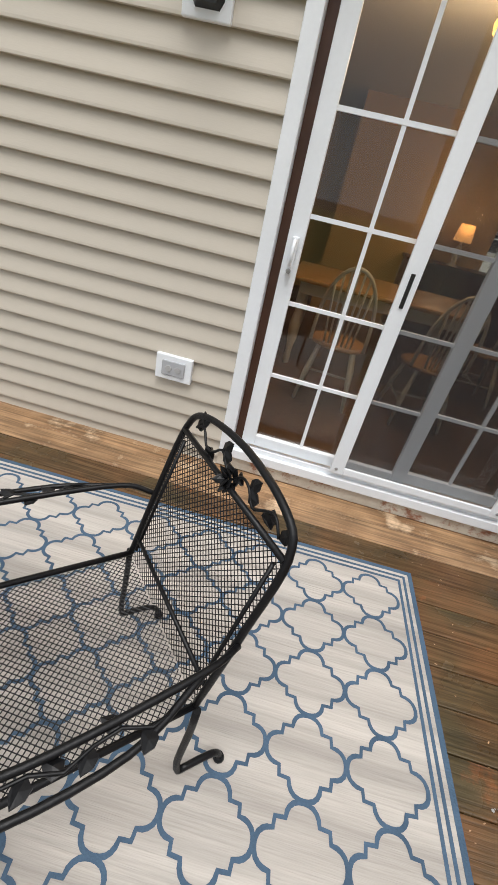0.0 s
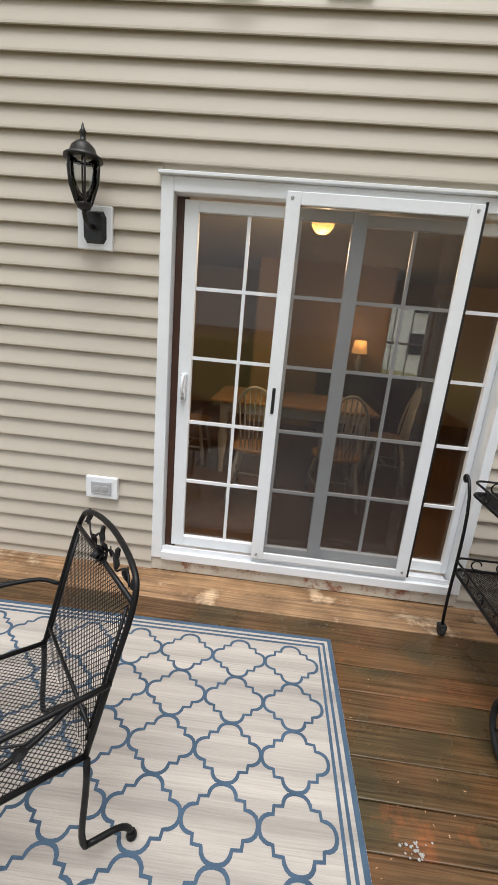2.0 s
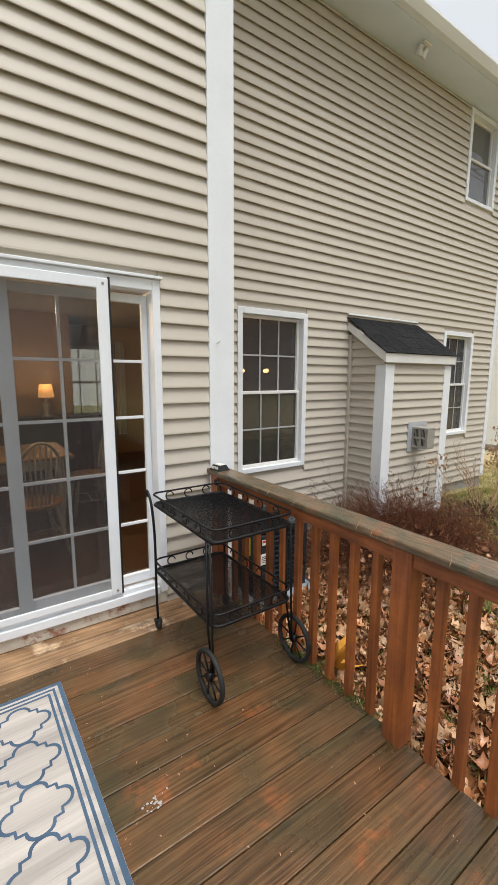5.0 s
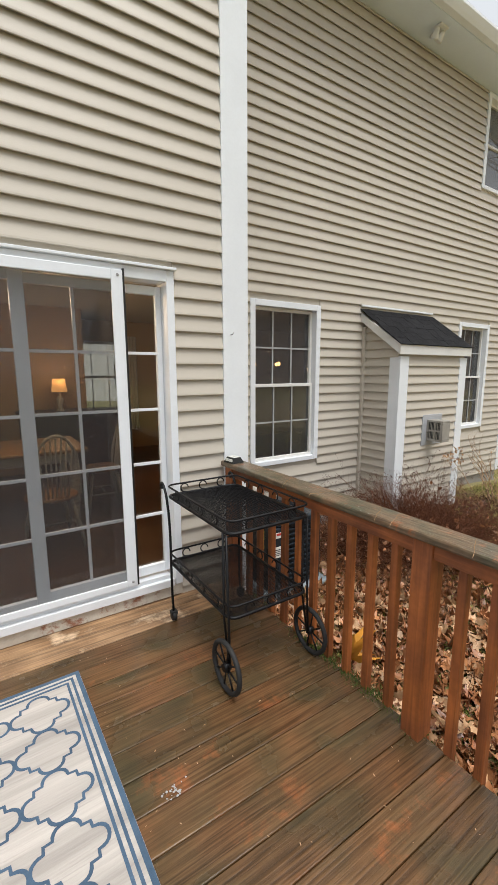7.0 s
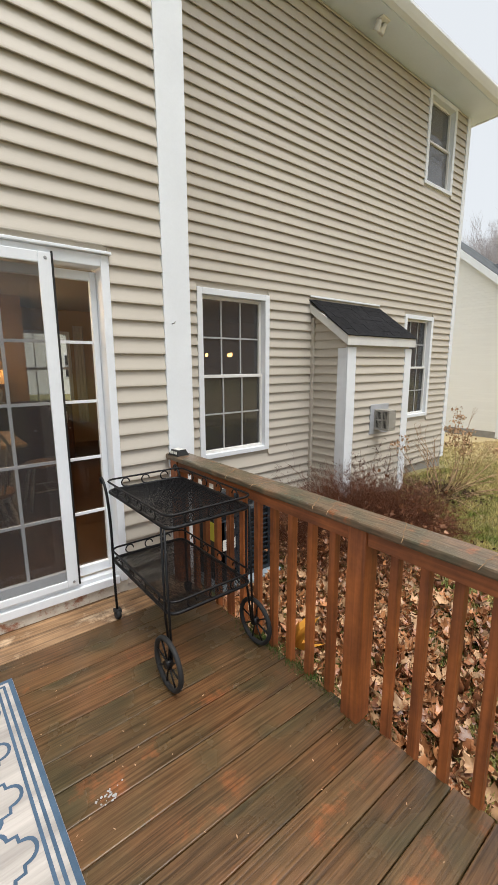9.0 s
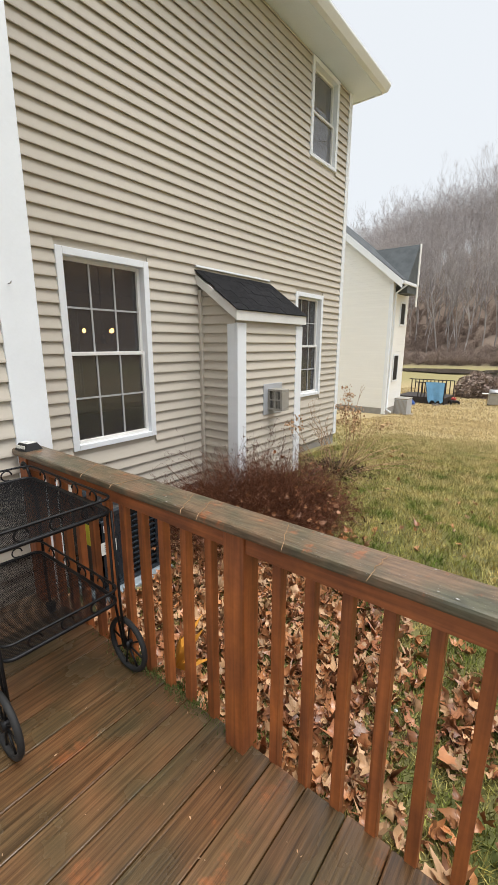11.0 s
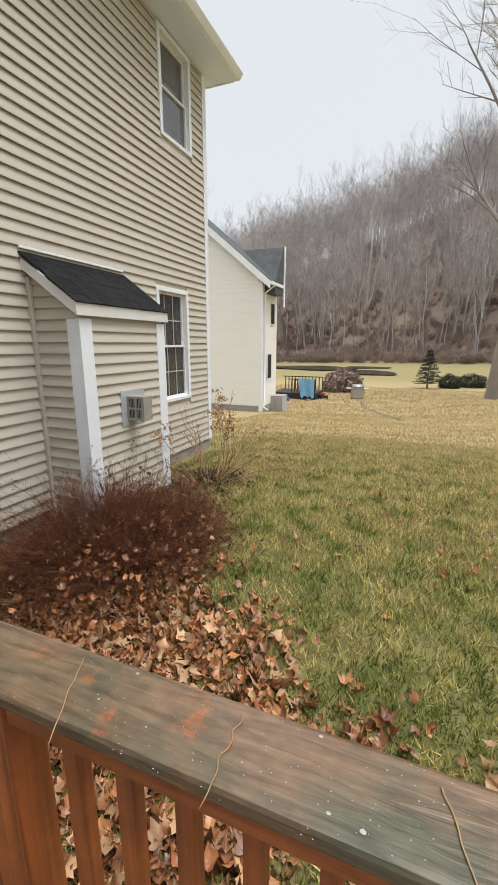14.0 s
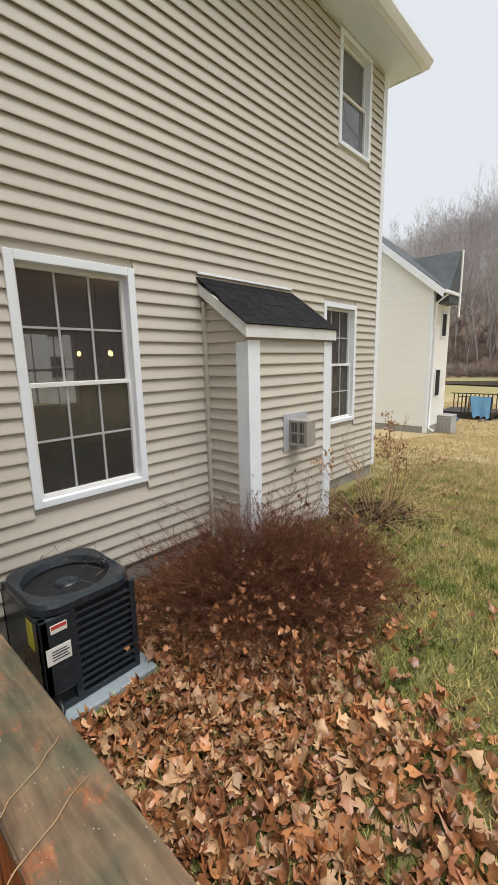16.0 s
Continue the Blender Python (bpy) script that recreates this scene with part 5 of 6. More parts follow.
# cross gable
bm = B()
sec = [(0.3, H - 0.75), (0.3, H - 0.25), (1.5, H + 1.35), (1.62, H + 1.35), (1.62, H - 0.75)]
e0, e1 = [bm.verts.new((a, -0.5, b)) for a, b in sec], [bm.verts.new((a, W / 2, b)) for a, b in sec]
bm.faces.new(e0[::-1])
bm.faces.new(e1)
for i in range(5):
    bm.faces.new((e0[i], e0[(i + 1) % 5], e1[(i + 1) % 5], e1[i]))
part("cross_roof", bm, ROOF_GREY, nb)
part("cross_gable_trim", box(B(), 1.50, -0.54, H - 1.25, 1.64, -0.501, H + 1.37), SIDING_PALE, nb)
for u, v, hh in ((0.7, 1.5, 1.1), (1.1, 4.0, 0.9)):
    wdw = part("window", box(B(), u, -0.03, v, u + 0.55, -0.015, v + hh), AC_BLACK, nb, "dark window")
    bm = B()
    for q in ((-0.07, -0.07, 0.62, 0), (-0.07, hh, 0.62, hh + 0.07), (-0.07, 0, 0, hh), (0.55, 0, 0.62, hh)):
        box(bm, u + q[0], -0.05, v + q[1], u + q[2], -0.031, v + q[3])
    part("window_frame", bm, WHITE, wdw)


def z_at(x, y):
    return float(ground_height(x, y))


ac2 = thing("neighbour_condenser", pose(21.2, 5.95, z_at(21.2, 5.95) - 0.02), "pale grey air conditioning condenser beside the neighbour's house", "condenser")
part("case", box(B(), -0.38, -0.38, 0.05, 0.38, 0.38, 0.78, 0.03), SCREEN_GREY, ac2)
part("top", box(B(), -0.4, -0.4, 0.78, 0.4, 0.4, 0.84, 0.03), WINDOW_AC, ac2)
part("base", box(B(), -0.45, -0.45, 0, 0.45, 0.45, 0.05), CONCRETE, ac2)
for k in range(12):
    part("louvre", box(B(), -0.39, -0.36 + k * 0.06, 0.1, -0.381, -0.335 + k * 0.06, 0.74), WINDOW_AC, ac2)

NDECK = material("black_brown_deck_wood", (0.030, 0.022, 0.018), 0.6, spread=0.3, scale=4, fine=40, bump=0.2)
DX, DY = 33.2, 7.6
zd = z_at(DX, DY)
ndeck = thing("neighbour_deck", pose(DX, DY, zd), "low dark stained deck with railing behind the neighbour's house", "deck")
part("platform", box(B(), -1.2, -1.1, -0.05, 1.6, 2.2, 0.5, 0.01), NDECK, ndeck)
for k in range(12):
    part("baluster", box(B(), 1.5, -1.1 + k * 0.28, 0.5, 1.55, -1.04 + k * 0.28, 1.5), NDECK, ndeck)
for k in range(9):
    part("baluster", box(B(), -1.2, -1.08 + k * 0.22, 0.5, -1.15, -1.02 + k * 0.22, 1.5), NDECK, ndeck)
for q in ((1.49, -1.1, 1.56, 2.2), (-1.21, -1.1, -1.14, 0.9)):
    part("rail", box(B(), q[0], q[1], 1.5, q[2], q[3], 1.56), NDECK, ndeck)
tarp = thing("tarp", pose(DX - 1.22, DY - 0.3, zd), "light blue tarp hung over the neighbour's deck rail", "tarp")
bm = B()
n = 8
grid = [[bm.verts.new((-0.06 - 0.10 * math.sin(i * 1.1) * (1 - j / n) - 0.10 * (1 - j / n), -0.75 + 1.25 * i / n * (0.8 + 0.2 * j / n), 0.25 + 1.33 * j / n - 0.12 * math.sin(i * 2.0) * (1 - j / n))) for j in range(n + 1)] for i in range(n + 1)]
for i in range(n):
    for j in range(n):
        bm.faces.new((grid[i][j], grid[i + 1][j], grid[i + 1][j + 1], grid[i][j + 1]))
part("sheet", bm, BLUE_TARP, tarp)
tarp2 = thing("tarp_bundle", pose(30.6, 8.75, z_at(30.6, 8.75)), "crumpled dark blue tarp heap on the grass", "tarp")
bm = B()
r = bmesh.ops.create_icosphere(bm, subdivisions=3, radius=0.55)
for v in r["verts"]:
    v.co = Vector((v.co.x * 1.1, v.co.y * 1.3, max(-0.05, v.co.z * 0.8 + 0.12 * noise.noise(v.co * 4))))
part("heap", bm, material("dark_blue_tarp", (0.03, 0.09, 0.30), 0.4, spread=0.3, scale=4, fine=20, bump=0.5), tarp2)

mower = thing("push_mower", pose(33.2, 6.15, z_at(33.2, 6.15), 0, 0, 35), "red and black push mower on the lawn", "mower")
part("body", box(B(), -0.3, -0.25, 0.12, 0.3, 0.25, 0.30, 0.05), BLACK_PLASTIC, mower)
part("engine", lathe(B(), [(0.16, 0.30), (0.17, 0.42), (0.12, 0.48)], 16), RED_INK, mower)
for u in (-0.26, 0.26):
    for v in (-0.27, 0.27):
        part("wheel", lathe(B(), [(0.12, -0.03), (0.12, 0.03)], 18, pose(u, v, 0.12, 90)), RUBBER, mower)
part("handle", tube(B(), [(-0.3, -0.22, 0.2), (-0.95, -0.22, 0.95), (-0.95, 0.22, 0.95), (-0.3, 0.22, 0.2)], 0.016), BLACK_PLASTIC, mower)
pile = thing("lumber_pile", pose(32.0, 7.0, z_at(32.0, 7.0)), "low pile of boards and junk on the grass", "lumber")
for k in range(6):
    part("board", box(B(), -0.9, -0.4 + 0.12 * k, 0.0 + 0.04 * (k % 3), 0.9, -0.3 + 0.12 * k, 0.04 + 0.04 * (k % 3), 0.005, pose(0, 0, 0, 0, 0, 9 * k - 20)), DARK_WOOD if k % 2 else CONCRETE, pile)

GX, GY = 34.6, 3.75
grill = thing("gas_grill", pose(GX, GY, z_at(GX, GY), 0, 0, -75), "stainless gas grill on a cart standing on the lawn", "grill")
part("cabinet", box(B(), -0.45, -0.28, 0.10, 0.45, 0.28, 0.80, 0.01), STEEL, grill)
part("hood", lathe(B(), [(0.30, -0.42), (0.30, 0.42)], 20, pose(0, 0.0, 0.85, 0, 90, 0)), STEEL, grill)
part("hood_handle", tube(B(), [(-0.35, -0.33, 0.92), (0.35, -0.33, 0.92)], 0.02), BLACK_PLASTIC, grill)
for u in (-0.66, 0.66):
    part("side_shelf", box(B(), u - 0.2, -0.24, 0.82, u + 0.2, 0.24, 0.86, 0.01), PAPER, grill)
for u in (-0.38, 0.38):
    part("wheel", lathe(B(), [(0.09, -0.025), (0.09, 0.025)], 16, pose(u, 0, 0.09, 90)), RUBBER, grill)


# ---- bare trees ----
def branches(rng, height, spread, levels, trunk, tilt=0.05, first=0.35, kids=(5, 7, 5), forks=1):
    """Segments (start, end, radius, radius) of a bare tree."""
    segs = []

    def grow(p, d, length, r, level):
        n = 5 if level == 0 else 3
        pts, q, dd = [p], p, d
        for i in range(n):
            dd = (dd + Vector((rng.gauss(0, 0.10), rng.gauss(0, 0.10), rng.gauss(0.03, 0.05)))).normalized()
            nxt = q + dd * length / n
            r0, r1 = r * (1 - 0.72 * i / n), r * (1 - 0.72 * (i + 1) / n)
            segs.append((q, nxt, r0, r1))
            pts.append(nxt)
            q = nxt
        if level < levels:
            for k in range(kids[min(level, len(kids) - 1)]):
                f = rng.uniform(first if level == 0 else 0.25, 1.0)
                i = min(n - 1, int(f * n))
                base = pts[i].lerp(pts[i + 1], f * n - i)
                a = rng.uniform(0, 2 * math.pi)
                side = (d.orthogonal().normalized() * math.cos(a) + d.cross(d.orthogonal()).normalized() * math.sin(a))
                out = (d * rng.uniform(0.5, 1.0) + side * rng.uniform(0.5, 1.0) * spread + Vector((0, 0, 0.15))).normalized()
                grow(base, out, length * rng.uniform(0.35, 0.55), r * (1 - 0.7 * f) * 0.55 + 0.004, level + 1)

    for k in range(forks):
        d = Vector((rng.gauss(0, tilt), rng.gauss(0, tilt), 1)).normalized()
        grow(Vector((0, 0, -0.3)), d, height, trunk, 0)
    return segs


def prisms(segs, sides=3, least=0.0):
    """Numpy corners and quads for a list of segments."""
    a = np.array([s[0][:] for s in segs])
    b = np.array([s[1][:] for s in segs])
    ra, rb = np.maximum(np.array([s[2] for s in segs]), least), np.maximum(np.array([s[3] for s in segs]), least)
    d = b - a
    d /= np.maximum(np.linalg.norm(d, axis=1, keepdims=True), 1e-9)
    ref = np.where(np.abs(d[:, 2:3]) < 0.9, np.array([[0, 0, 1.0]]), np.array([[1.0, 0, 0]]))
    u = np.cross(d, ref)
    u /= np.linalg.norm(u, axis=1, keepdims=True)
    w = np.cross(d, u)
    rings = []
    for base, rad in ((a, ra), (b, rb)):
        for k in range(sides):
            t = 2 * math.pi * k / sides
            rings.append(base + rad[:, None] * (math.cos(t) * u + math.sin(t) * w))
    v = np.stack(rings, 1)
    f = np.array([[k, (k + 1) % sides, sides + (k + 1) % sides, sides + k] for k in range(sides)])
    faces = (np.arange(len(segs))[:, None, None] * 2 * sides + f[None]).reshape(-1, 4)
    return v.reshape(-1, 3), faces


def tree_thing(name, place, segs, bark, label, sides=6, split=0.06):
    t = thing(name, pose(*place), label, "tree")
    for nm, chosen, n in (("trunk", [s for s in segs if s[2] >= split], sides), ("crown", [s for s in segs if s[2] < split], 3)):
        if chosen:
            v, f = prisms(chosen, n, 0.006)
            ob = soup(nm, v, f, bark)
            ob.parent = t
    return t


rng = random.Random(11)
templates = []
for k in range(7):
    v, f = prisms(branches(rng, rng.uniform(15, 21), 0.62, 3, rng.uniform(0.14, 0.24), first=0.38, kids=(9, 6, 4)), 3, 0.014)
    templates.append((v, f))
vs, fs, count = [], [], 0
placed = 0
while placed < 820:
    az, far = radians(rng.uniform(-16, 32)), (98 + 112 * rng.random() ** 0.9 if placed < 640 else rng.uniform(170, 217))
    x, y = far * math.cos(az), far * math.sin(az)
    v, f = templates[rng.randrange(7)]
    a, s = rng.uniform(0, 6.28), rng.uniform(0.7, 1.15)
    rot = np.array([[math.cos(a), -math.sin(a), 0], [math.sin(a), math.cos(a), 0], [0, 0, 1]])
    vs.append(v @ rot.T * s + np.array([x, y, z_at(x, y)]))
    fs.append(f + count)
    count += len(v)
    placed += 1
tagged(soup("bare_woods", np.concatenate(vs), np.concatenate(fs), WOODS), "bare winter woods on the hillside, bark paled to imitate haze", "woods", kind="stuff")

# brush along the foot of the hill
vs, fs, count = [], [], 0
shrub_templates = []
for k in range(4):
    segs = []
    for i in range(26):
        d = Vector((rng.gauss(0, 0.5), rng.gauss(0, 0.5), 1)).normalized()
        p = Vector((rng.gauss(0, 0.3), rng.gauss(0, 0.3), 0))
        q = p + d * rng.uniform(1.0, 2.4)
        segs.append((p, q, 0.03, 0.015))
        for j in range(3):
            b = p.lerp(q, rng.uniform(0.3, 0.9))
            segs.append((b, b + Vector((rng.gauss(0, 0.5), rng.gauss(0, 0.5), rng.uniform(0.2, 0.8))), 0.02, 0.01))
    shrub_templates.append(prisms(segs, 3, 0.012))
for k in range(2300):
    az, far = radians(rng.uniform(-16, 32)), 94 + 98 * rng.random() ** 1.5
    x, y = far * math.cos(az), far * math.sin(az)
    v, f = shrub_templates[k % 4]
    a, s = rng.uniform(0, 6.28), rng.uniform(0.5, 1.15)
    rot = np.array([[math.cos(a), -math.sin(a), 0], [math.sin(a), math.cos(a), 0], [0, 0, 1]])
    vs.append(v @ rot.T * s + np.array([x, y, z_at(x, y)]))
    fs.append(f + count)
    count += len(v)
BRUSH = material("brown_brush", (0.33, 0.25, 0.205), 0.9, spread=0.3, scale=0.4, fine=5, bump=0, island=0.5)
tagged(soup("hillside_brush", np.concatenate(vs), np.concatenate(fs), BRUSH), "tangled brown brush at the foot of the hill", "brush", kind="stuff")

rng = random.Random(5)
tree_thing("pale_tree", (126, 14.4, z_at(126, 14.4)), branches(rng, 22, 0.35, 2, 0.44, tilt=0.07, first=0.55, kids=(4, 3), forks=2), BARK_PALE, "pale-barked forked bare tree on the slope", split=0.05)
tree_thing("large_tree", (40, -6.2, z_at(40, -6.2)), branches(random.Random(21), 27, 0.75, 4, 0.55, tilt=0.02, first=0.25, kids=(15, 7, 5, 3)), BARK, "large bare tree beyond the lawn bank", split=0.07)


def needle_tree(place, height, label):
    t = thing("spruce_tree", pose(*place), label, "tree")
    part("trunk", tube(B(), [(0, 0, -0.2), (0, 0, height * 0.5), (0, 0, height)], 0.1, 8, radii=[0.11, 0.07, 0.02]), BARK, t)
    rng = random.Random(3)
    vs, fs = [], []
    z = 0.55
    while z < height:
        reach = (height - z) * 0.42 + 0.1
        for k in range(9):
            a = rng.uniform(0, 6.28)
            L = reach * rng.uniform(0.75, 1.1)
            for j in range(9):
                r = L * (j + 1) / 9
                for q in range(4):
                    base = np.array([r * math.cos(a), r * math.sin(a), z - 0.10 * r + 0.10 * r * r / max(L, 0.1)])
                    d = np.array([rng.gauss(math.cos(a) * 0.6, 0.6), rng.gauss(math.sin(a) * 0.6, 0.6), rng.gauss(0, 0.3)]) * 0.13
                    s = np.array([rng.gauss(0, 0.035), rng.gauss(0, 0.035), 0.02])
                    i = len(vs)
                    vs += [base - s, base + s, base + d]
                    fs.append((i, i + 1, i + 2))
        z += 0.13
    ob = soup("crown", vs, fs, NEEDLES)
    ob.parent = t
    return t


needle_tree((49, -1.55, z_at(49, -1.55)), 4.0, "small blue-green spruce standing on the lawn")


def round_shrub(name, place, rx, rz, mat, label, n=2600, size=0.10):
    t = thing(name, pose(*place), label, "shrub")
    rng = np.random.default_rng(int(abs(place[1]) * 10) + 2)
    d = rng.normal(size=(n, 3))
    d /= np.linalg.norm(d, axis=1, keepdims=True)
    p = d * (0.55 + 0.45 * rng.random((n, 1)) ** 0.4) * np.array([rx, rx, rz]) * (1 + 0.12 * np.sin(d[:, :1] * 7 + d[:, 1:2] * 5))
    p[:, 2] = np.abs(p[:, 2] + rz * 0.45)
    e = rng.normal(size=(n, 3)) * size
    s = rng.normal(size=(n, 3)) * size * 0.4
    v = np.stack([p - s, p + s, p + e], 1).reshape(-1, 3)
    ob = soup("foliage", v, np.arange(3 * n).reshape(-1, 3), mat)
    ob.parent = t
    part("stem", tube(B(), [(0, 0, -0.1), (0, 0, rz)], 0.05, 6), BARK, t)
    return t


round_shrub("boxwood_shrub", (50.5, -3.75, z_at(50.5, -3.75)), 1.05, 1.0, HEDGE, "clipped dark green evergreen shrub")
round_shrub("boxwood_shrub", (52.5, -6.1, z_at(52.5, -6.1)), 1.5, 0.98, HEDGE, "wide dark green evergreen shrub", 3400)
round_shrub("dormant_shrub", (41.0, 5.95, z_at(41.0, 5.95)), 1.75, 1.35, BRUSH, "rounded dormant brown shrub by the grill", 5200, 0.16)

# pond and stone line
bm = B()
for cx, cy, rx, ry, a in ((78, 18.0, 6.5, 7.5, 12), (70, 7.2, 5.5, 5.5, -8), (82, 8.0, 3.0, 5.0, 20)):
    ring = [bm.verts.new((cx + rx * (1 + 0.16 * math.sin(3 * t + cx)) * math.cos(t), cy + ry * (1 + 0.2 * math.sin(2 * t + cy)) * math.sin(t), z_at(cx, cy) + 0.11)) for t in [2 * math.pi * k / 28 for k in range(28)]]
    bm.faces.new(ring)
solid("water", bm, WATER, "dark still creek water in the meadow", "water", "structure")
vs, fs = [], []
rng = random.Random(8)
STONE = material("grey_field_stone", (0.16, 0.13, 0.10), 0.9, spread=0.3, scale=3, fine=30, bump=0.6, island=0.5)
stones = thing("stone_edging", pose(0, 0, 0), "line of half-buried stones across the lawn", "edging")
for k in range(46):
    f = k / 45
    x, y = 32.5 - 14 * f, 3.1 - 2.85 * f + 0.25 * math.sin(f * 5)
    bm = B()
    r = bmesh.ops.create_icosphere(bm, subdivisions=1, radius=rng.uniform(0.10, 0.17))
    for v in r["verts"]:
        v.co = Vector((x + v.co.x * 1.4 + rng.gauss(0, 0.01), y + v.co.y, z_at(x, y) + v.co.z * 0.5 + rng.gauss(0, 0.01)))
    if rng.random() < 0.8:
        part("stone", bm, STONE, stones)
    else:
        bm.free()


# ---- planting beside the house ----
def twig_bush(name, place, n, reach, height, mat, label, seed, twigs=5, thick=0.0028, flat=1.0):
    t = thing(name, pose(*place), label, "shrub")
    rng = random.Random(seed)
    segs = []
    for i in range(n):
        a = rng.uniform(0, 6.28)
        out = rng.random() ** 0.6
        p = Vector((0.12 * math.cos(a) * out * reach / 0.6, 0.12 * math.sin(a) * out * reach / 0.6, -0.04))
        q = p
        d = Vector((math.cos(a) * out * 1.1, math.sin(a) * out * 1.1 * flat, rng.uniform(0.55, 1.0))).normalized()
        L = height * rng.uniform(0.7, 1.15) * (1 + 0.25 * out)
        r = thick
        for k in range(4):
            d = (d + Vector((rng.gauss(0, 0.16), rng.gauss(0, 0.16), -0.10 * out + rng.gauss(0, 0.06)))).normalized()
            nxt = q + d * L / 4
            segs.append((q, nxt, r, r * 0.75))
            if k:
                for j in range(twigs if k < 3 else twigs + 2):
                    b = q.lerp(nxt, rng.random())
                    e = (d + Vector((rng.gauss(0, 0.7), rng.gauss(0, 0.7), rng.gauss(0.1, 0.5)))).normalized() * rng.uniform(0.05, 0.14) * (height / 0.6)
                    segs.append((b, b + e, r * 0.55, r * 0.3))
                    b2 = b + e * 0.6
                    segs.append((b2, b2 + (e + Vector((rng.gauss(0, 0.06), rng.gauss(0, 0.06), rng.gauss(0.01, 0.05)))) * 0.7, r * 0.4, r * 0.22))
            q, r = nxt, r * 0.75
    for nm, chosen in (("stem_mass", [s for s in segs if s[2] > thick * 0.56]), ("twig_mass", [s for s in segs if s[2] <= thick * 0.56])):
        v, f = prisms(chosen, 3, 0.0008)
        ob = soup(nm, v, f, mat)
        ob.parent = t
        tagged(ob, kind="stuff")
    return t, segs


twig_bush("spirea_bush", (4.10, 1.88, z_at(4.10, 1.88)), 330, 1.0, 0.70, TWIG, "dense leafless red-brown bush against the house", 2, 7, 0.0040)
twig_bush("spirea_bush", (4.46, 1.66, z_at(4.46, 1.66)), 300, 0.72, 0.55, TWIG, "dense leafless red-brown bush in front of the bump-out", 7, 7, 0.0038)
twig_bush("spirea_bush", (3.72, 2.18, z_at(3.72, 2.18)), 110, 0.6, 0.58, TWIG, "low leafless red-brown bush beside the condenser", 17, 5, 0.0038)
hyd, hsegs = twig_bush("hydrangea_shrub", (6.18, 2.0, z_at(6.18, 2.0)), 42, 1.1, 0.98, TWIG_TAN, "bare tan hydrangea shrub with dried flower heads", 12, 1, 0.009, 1.5)
STALK = material("grey_brown_stalks", (0.21, 0.14, 0.115), 0.9, spec=0.1, spread=0.3, scale=6, fine=60, bump=0, island=0.4)
for place, count, tall, seed in (((4.80, 2.16), 24, 0.90, 23), ((4.05, 2.55), 12, 0.90, 24)):
    stalks, ssegs = twig_bush("spirea_stalks", (*place, z_at(*place)), count, 1.0, tall, STALK, "sparse tall grey-brown stalks with dried seed heads", seed, 2, 0.0022, 0.7)
    r = np.random.default_rng(seed)
    ends = np.array([g[1][:] for g in ssegs if g[1].z > tall * 0.55 and g[2] < 0.0013])
    c = np.repeat(ends, 6, 0) + r.normal(0, 0.009, (len(ends) * 6, 3))
    tri = c[:, None, :] + r.normal(0, 0.006, (len(c), 3, 3))
    heads = soup("seed_head", tri.reshape(-1, 3), np.arange(3 * len(c)).reshape(-1, 3), STALK)
    heads.parent = stalks
    tagged(heads, "dried grey-brown seed heads", kind="stuff")
tips = [s[1] for s in hsegs if s[2] > 0.0018 and s[1].z > 0.6][:34]


def leaf_shape(rng, size, curl):
    """A lobed oak or maple leaf as a fan round its middle."""
    n = 12
    pts = [(0.0, 0.0, 0.0)]
    for k in range(n):
        t = 2 * math.pi * k / n
        r = size * ((1.0 if k % 2 == 0 else 0.76) * (0.72 + 0.5 * rng.random())) * (1.12 if k in (0, 4, 8) else 0.94)
        x, y = r * math.cos(t), r * 0.8 * math.sin(t)
        pts.append((x, y, curl * (x * x * rng.uniform(2, 6) + y * y * rng.uniform(3, 9)) + rng.gauss(0, 0.004)))
    return np.array(pts), np.array([(0, k, k % n + 1) for k in range(1, n + 1)])


def scatter_leaves(name, spots, mat, label, size=(0.022, 0.062), lift=0.03, seed=1, tilt=0.55, kind="stuff"):
    rng = random.Random(seed)
    shapes = [leaf_shape(rng, 1.0 * 0.05, c) for c in (1.5, 2.5, 4, -2, -3.5, 0.6, 5, -1)]
    vs, fs, count = [], [], 0
    for x, y in spots:
        v, f = shapes[rng.randrange(8)]
        s = rng.uniform(*size) / 0.05
        m = np.array(Euler((rng.gauss(0, tilt), rng.gauss(0, tilt), rng.uniform(0, 6.28))).to_matrix())
        vs.append((v * s) @ m.T + np.array([x, y, z_at(x, y) + rng.uniform(0.004, lift)]))
        fs.append(f + count)
        count += len(v)
    return tagged(soup(name, np.concatenate(vs), np.concatenate(fs), mat), label, "leaves", kind=kind)


def litter_density(x, y):
    """Thick beside the deck, thinning out over the lawn."""
    edge = 3.24 + (0.82 if y > 0 else 0.2) * y + 0.12 * math.sin(y * 5.3)
    near = 1 / (1 + math.exp((x - edge) * 5.5))
    side = 1 / (1 + math.exp((-0.08 - y) * 4.5))
    clump = 0.8 * math.exp(-((x - 3.2) / 0.28) ** 2 - ((y + 0.36) / 0.16) ** 2)
    return near * max(side, 0.12) * (y > -1.6) + clump


